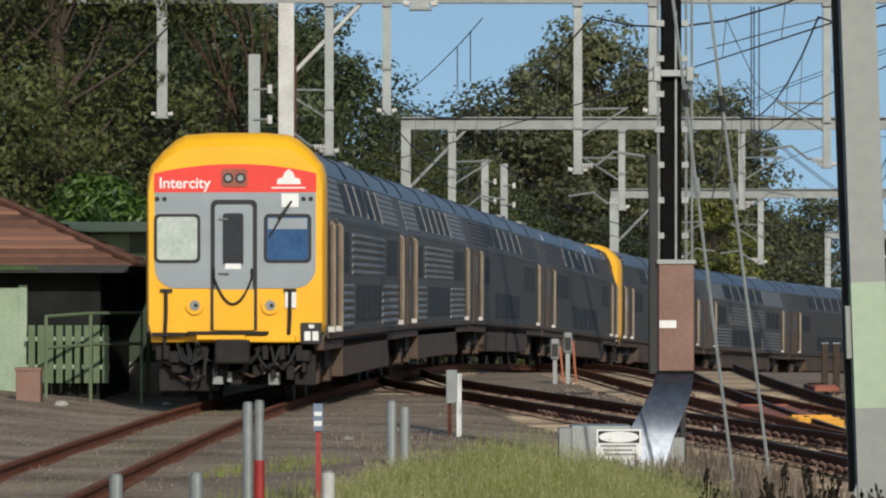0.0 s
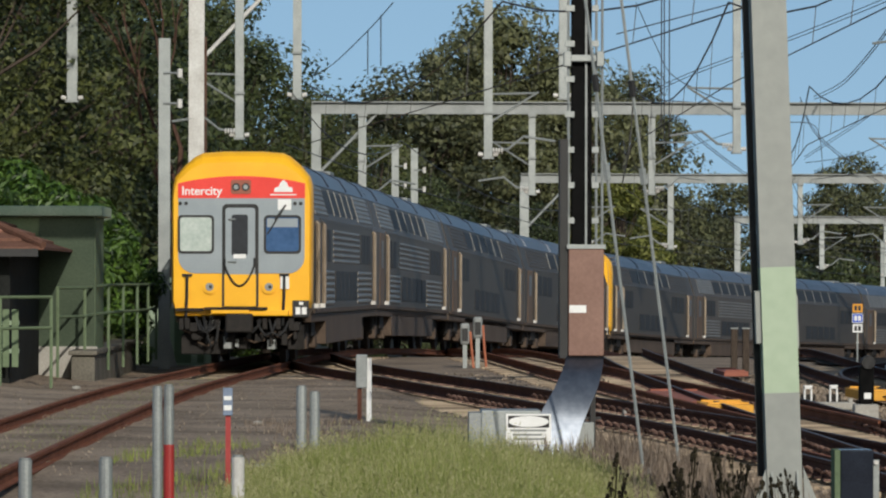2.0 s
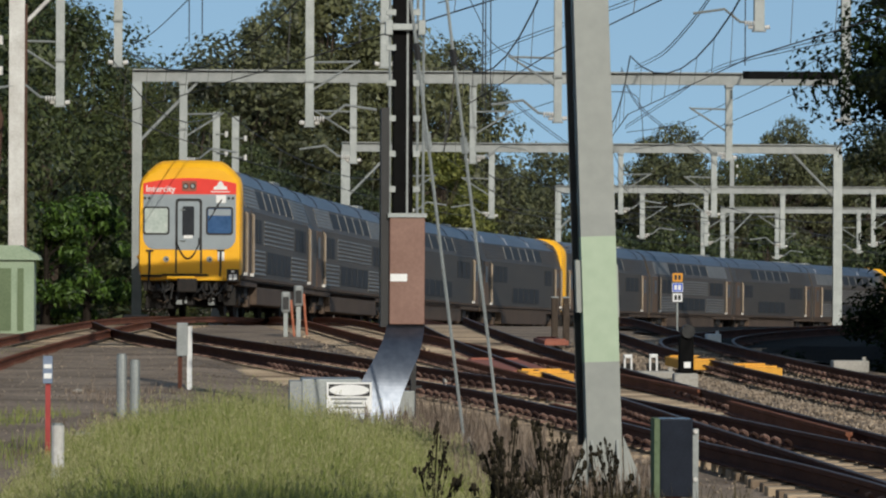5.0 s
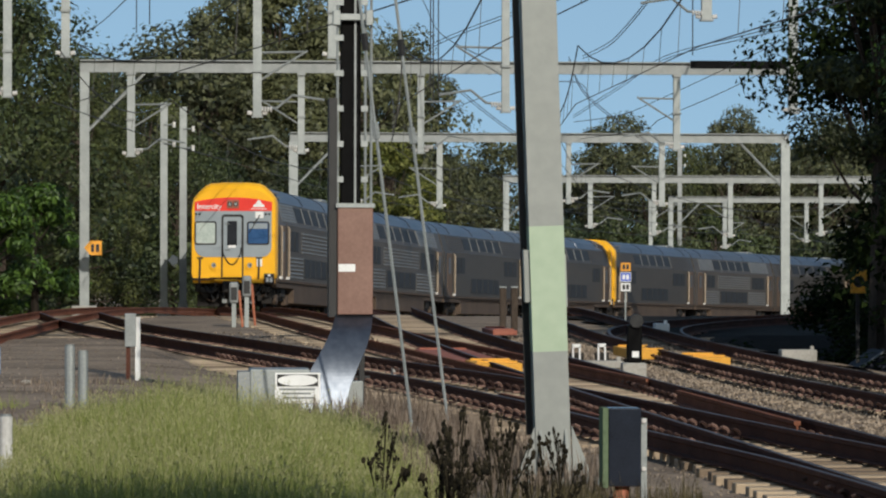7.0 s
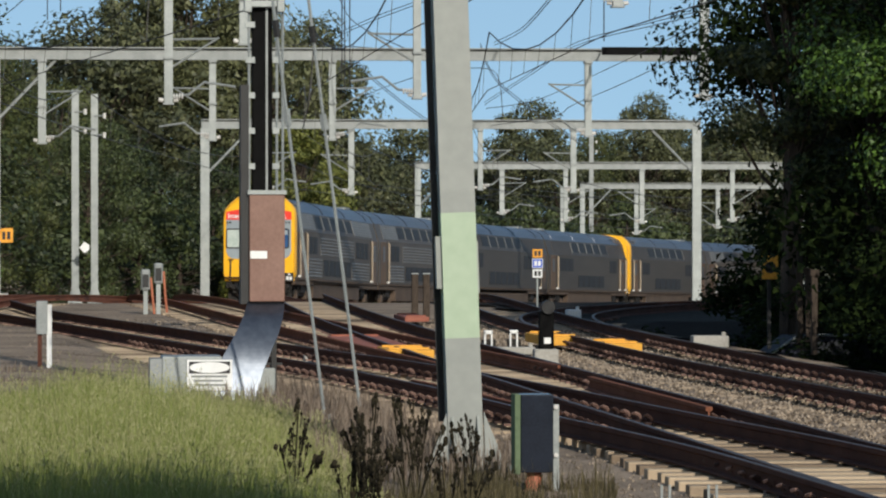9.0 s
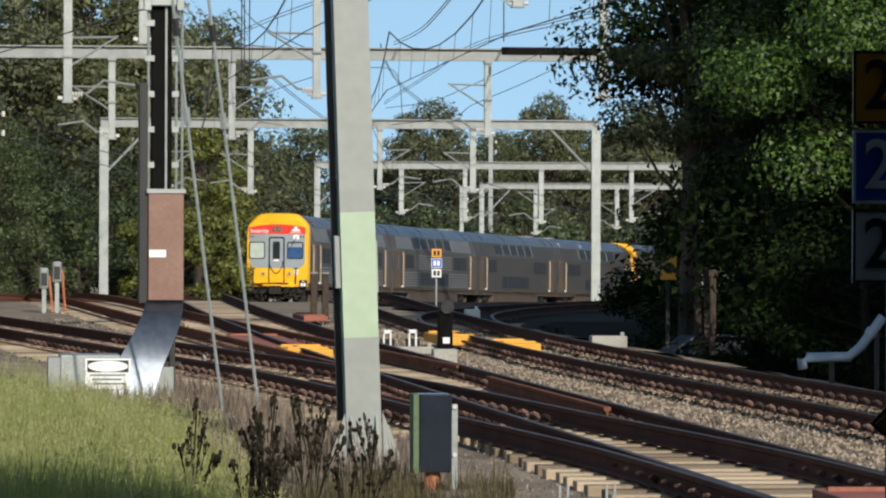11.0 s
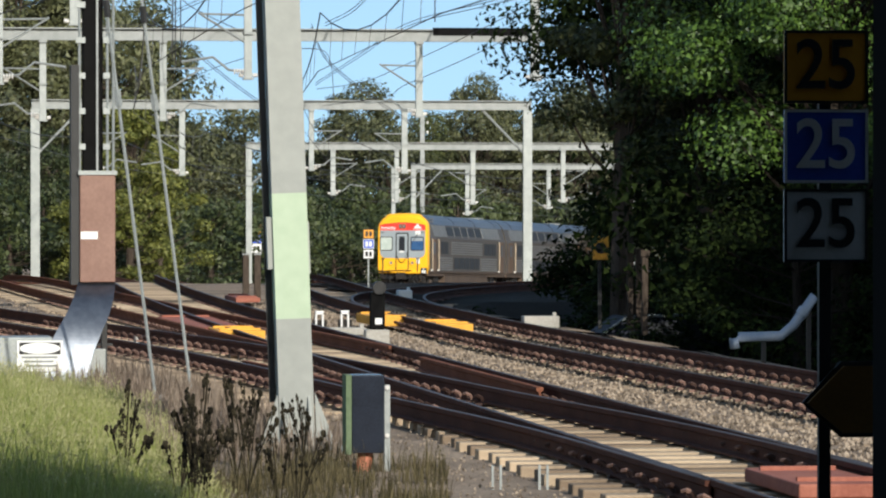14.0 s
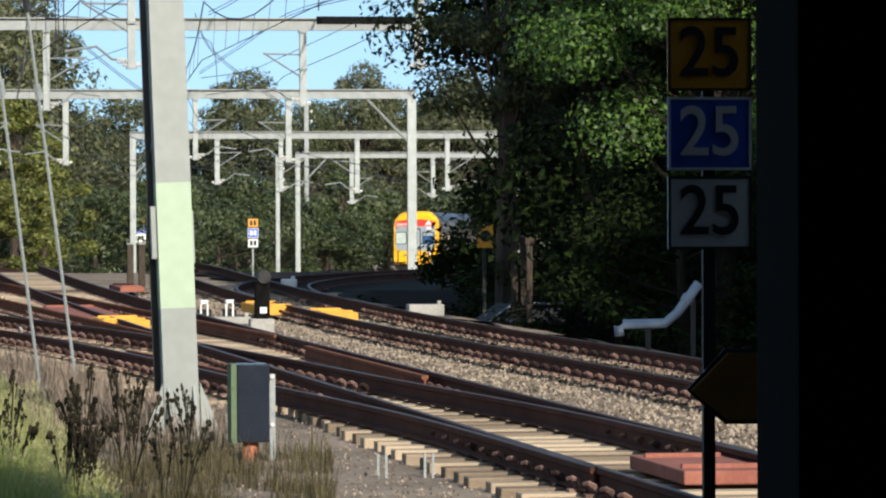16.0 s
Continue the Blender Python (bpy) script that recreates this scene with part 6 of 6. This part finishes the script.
def odd_boxes():
    ob = thing("raised_path", "low concrete wall holding the raised path", "retaining wall")
    part("wall", boxes((-5.4, -4.95, 90, 107, -0.4, 0.36), bevel=0.02), OLDCON, ob)
    part("coping", boxes((-5.45, -4.9, 89.9, 107.1, 0.36, 0.45), bevel=0.015), OLDCON, ob)
    ob = thing("equipment_cabinet", "low red-brown cabinet on the ground", "cabinet")
    part("body", boxes((-7.2, -6.78, 79, 79.4, -0.3, 0.55), bevel=0.015), BROWNBOX, ob)
    part("lid", boxes((-7.22, -6.76, 78.98, 79.42, 0.55, 0.6)), BROWNBOX, ob)
    ob = thing("concrete_cubicle", "pale green concrete cubicle with a shallow roof", "cubicle")
    part("body", boxes((-4.95, -3.35, 113, 114.6, -0.4, 1.5), bevel=0.02), PALEGREEN, ob)
    bm = bmesh.new()
    prism(bm, [(-5.05, 1.5), (-3.2, 1.5), (-3.25, 1.6), (-3.7, 1.85), (-4.6, 1.85), (-5.0, 1.6)], "y", 112.9, 114.7)
    part("roof", bm, PALEGREEN, ob)
    part("door_panel", boxes((-4.3, -3.9, 112.97, 113.0, -0.2, 1.3), (-3.75, -3.6, 112.97, 113.0, -0.2, 1.3)), HUTGREEN, ob)
    for x, y, r in ((-6.35, 78, 0.09), (-7.6, 78.5, 0.08), (-4.95, 84, 0.06), (-1.3, 64, 0.05)):
        bm = bmesh.new()
        bmesh.ops.create_icosphere(bm, subdivisions=2, radius=r, matrix=Matrix.Translation((x, y, ground_level(x, y) + r * 0.4)) @ Matrix.Diagonal((1.4, 1, 0.7, 1)))
        tagged(part("pale_rock", bm, CONCRETE), "small pale rock on the ground", "rock", "pale rocks")


odd_boxes()


# ---- the shaded side ----
def shaded_side():
    ob = thing("drain_pipe", "pale grey plastic drain pipe bent upwards", "pipe")
    bm = bmesh.new()
    tube(bm, [(11.25, 60, -0.02), (11.23, 60, 0.1), (11.3, 60, 0.13), (11.85, 60, 0.14), (12.02, 60, 0.28), (12.3, 60, 0.66)], 0.065, 12)
    part("pipe", bm, PIPE, ob, smooth=True)
    part("collar", tubes([(12.12, 60, 0.42), (12.17, 60, 0.49)], radius=0.08, sides=12), PIPE, ob)
    each("prop", ((11.6, 11.66, 60, 60.05, -0.35, 0.1), (12.2, 12.26, 60.02, 60.06, -0.35, 0.55)), BLACK, ob)
    for x, y in ((13.0, 79), (13.15, 79), (12.75, 76)):
        ob = thing("old_post", "weathered post in the tree shade", "post", "old posts")
        part("post", boxes((x - 0.05, x + 0.05, y, y + 0.1, -0.3, 1.0), bevel=0.01), BARK, ob)
        part("cap", boxes((x - 0.07, x + 0.07, y - 0.02, y + 0.12, 1.0, 1.1)), BARK, ob)
    ob = thing("parked_car", "dark blue car half hidden below the bank", "car", at=pose(0.2, 6, -0.12))
    bm = bmesh.new()
    prism(bm, [(12.1, -1.1), (15.9, -1.1), (15.9, -0.55), (15.0, -0.45), (14.3, 0.03), (12.9, 0.03), (12.3, -0.4), (12.1, -0.5)], "y", 74, 75.6)
    part("body", bm, CARBLUE, ob)
    part("side_window", boxes((12.95, 14.2, 73.98, 74.0, -0.42, -0.05)), DARKGLASS, ob)
    # the pale reflection along the roof edge, modelled as a tube
    part("roof_reflection", tubes([(12.25, 73.97, -0.42), (12.85, 73.97, 0.0), (13.3, 73.97, 0.05), (14.3, 73.97, 0.05)], radius=0.025), GALVDARK, ob, "pale tube standing in for the roof-edge reflection")
    part("sill", boxes((12.2, 15.8, 74.05, 75.55, -1.5, -1.1)), BLACK, ob)


shaded_side()


# ---- the station end where the camera stands ----
def station():
    # roofs, side walls and back wall are unseen, added to keep light out
    ob = thing("station_canopy", "unseen canopy added for shade, with the dark end wall", "canopy")
    part("roof", boxes((-14, 6.4, -25, 18.5, 5.2, 5.5), (-14, 4.6, 18.5, 19.9, 5.2, 5.5)), SHADEDARK, ob, "unseen canopy roof added to cast shade")
    part("shade_side_roof", boxes((6.4, 16, -25, 17, 5.2, 5.5)), SHADEDARK, ob, "unseen roof over the tracks, added to block light")
    part("shade_side_wall", boxes((15.7, 16, -25, 17, -0.3, 5.2)), SHADEDARK, ob)
    part("shade_side_wall", boxes((-14, -13.7, -25, 18.5, -0.3, 5.2)), SHADEDARK, ob)
    part("shade_back_wall", boxes((-14, 16, -25.3, -25, -0.3, 5.2)), SHADEDARK, ob)
    # this wall's shade is put into its black colour
    part("wall", boxes((2.135, 3.9, 9.4, 9.8, -0.3, 5.2)), NIGHT, ob, "end wall coloured black for its shade")
    part("trim", boxes((2.56, 2.575, 9.385, 9.4, 1.0, 2.6)), GALVDARK, ob, "thin grey conduit on the wall")
    part("column", boxes((-5.8, -5.5, 14, 14.3, -0.3, 5.2)), SHADEDARK, ob)
    plat = thing("platform", "dark asphalt platform with a concrete edge", "platform", kind="structure")
    part("slab", boxes((-5, 3.8, -30, 8.5, -0.4, 0.6), bevel=0.03), CONCRETE, plat)
    part("surface", boxes((-4.8, 3.6, -30, 8.3, 0.6, 0.61)), UNDER, plat)


station()


# ---- what moves ----
def motions():
    ys = np.arange(40, 520, 0.5)
    xs = np.array([TRAIN_LINE(y) for y in ys])
    run = np.concatenate([[0], np.cumsum(np.hypot(np.diff(xs), np.diff(ys)))])
    first = float(np.interp(78.57, ys, run))

    def spot(s):
        y = float(np.interp(s, run, ys))
        return Vector((TRAIN_LINE(y), y, rail_level(y)))

    def travelled(t):
        return float(np.interp(t, TIMES, GONE))

    for i, (car, turned) in enumerate(zip(TRAIN, TURNED)):
        rows = []
        for k in range(33):
            t = k * 0.5
            s = first + travelled(t) + i * PITCH_LENGTH
            a, b = spot(s + 3.3), spot(s + CAR - 3.3)
            mid, way = (a + b) / 2, b - a
            m = Matrix.Translation(mid) @ Matrix.Rotation(math.atan2(-way.x, way.y), 4, "Z") @ Matrix.Rotation(math.atan2(way.z, math.hypot(way.x, way.y)), 4, "X")
            rows.append((t, m @ Matrix.Rotation(math.pi, 4, "Z") if turned else m))
        walk(car, rows)


TIMES = np.arange(0, 16.01, 0.5)
GONE = 10.34 * TIMES + 0.27 * TIMES ** 2
motions()
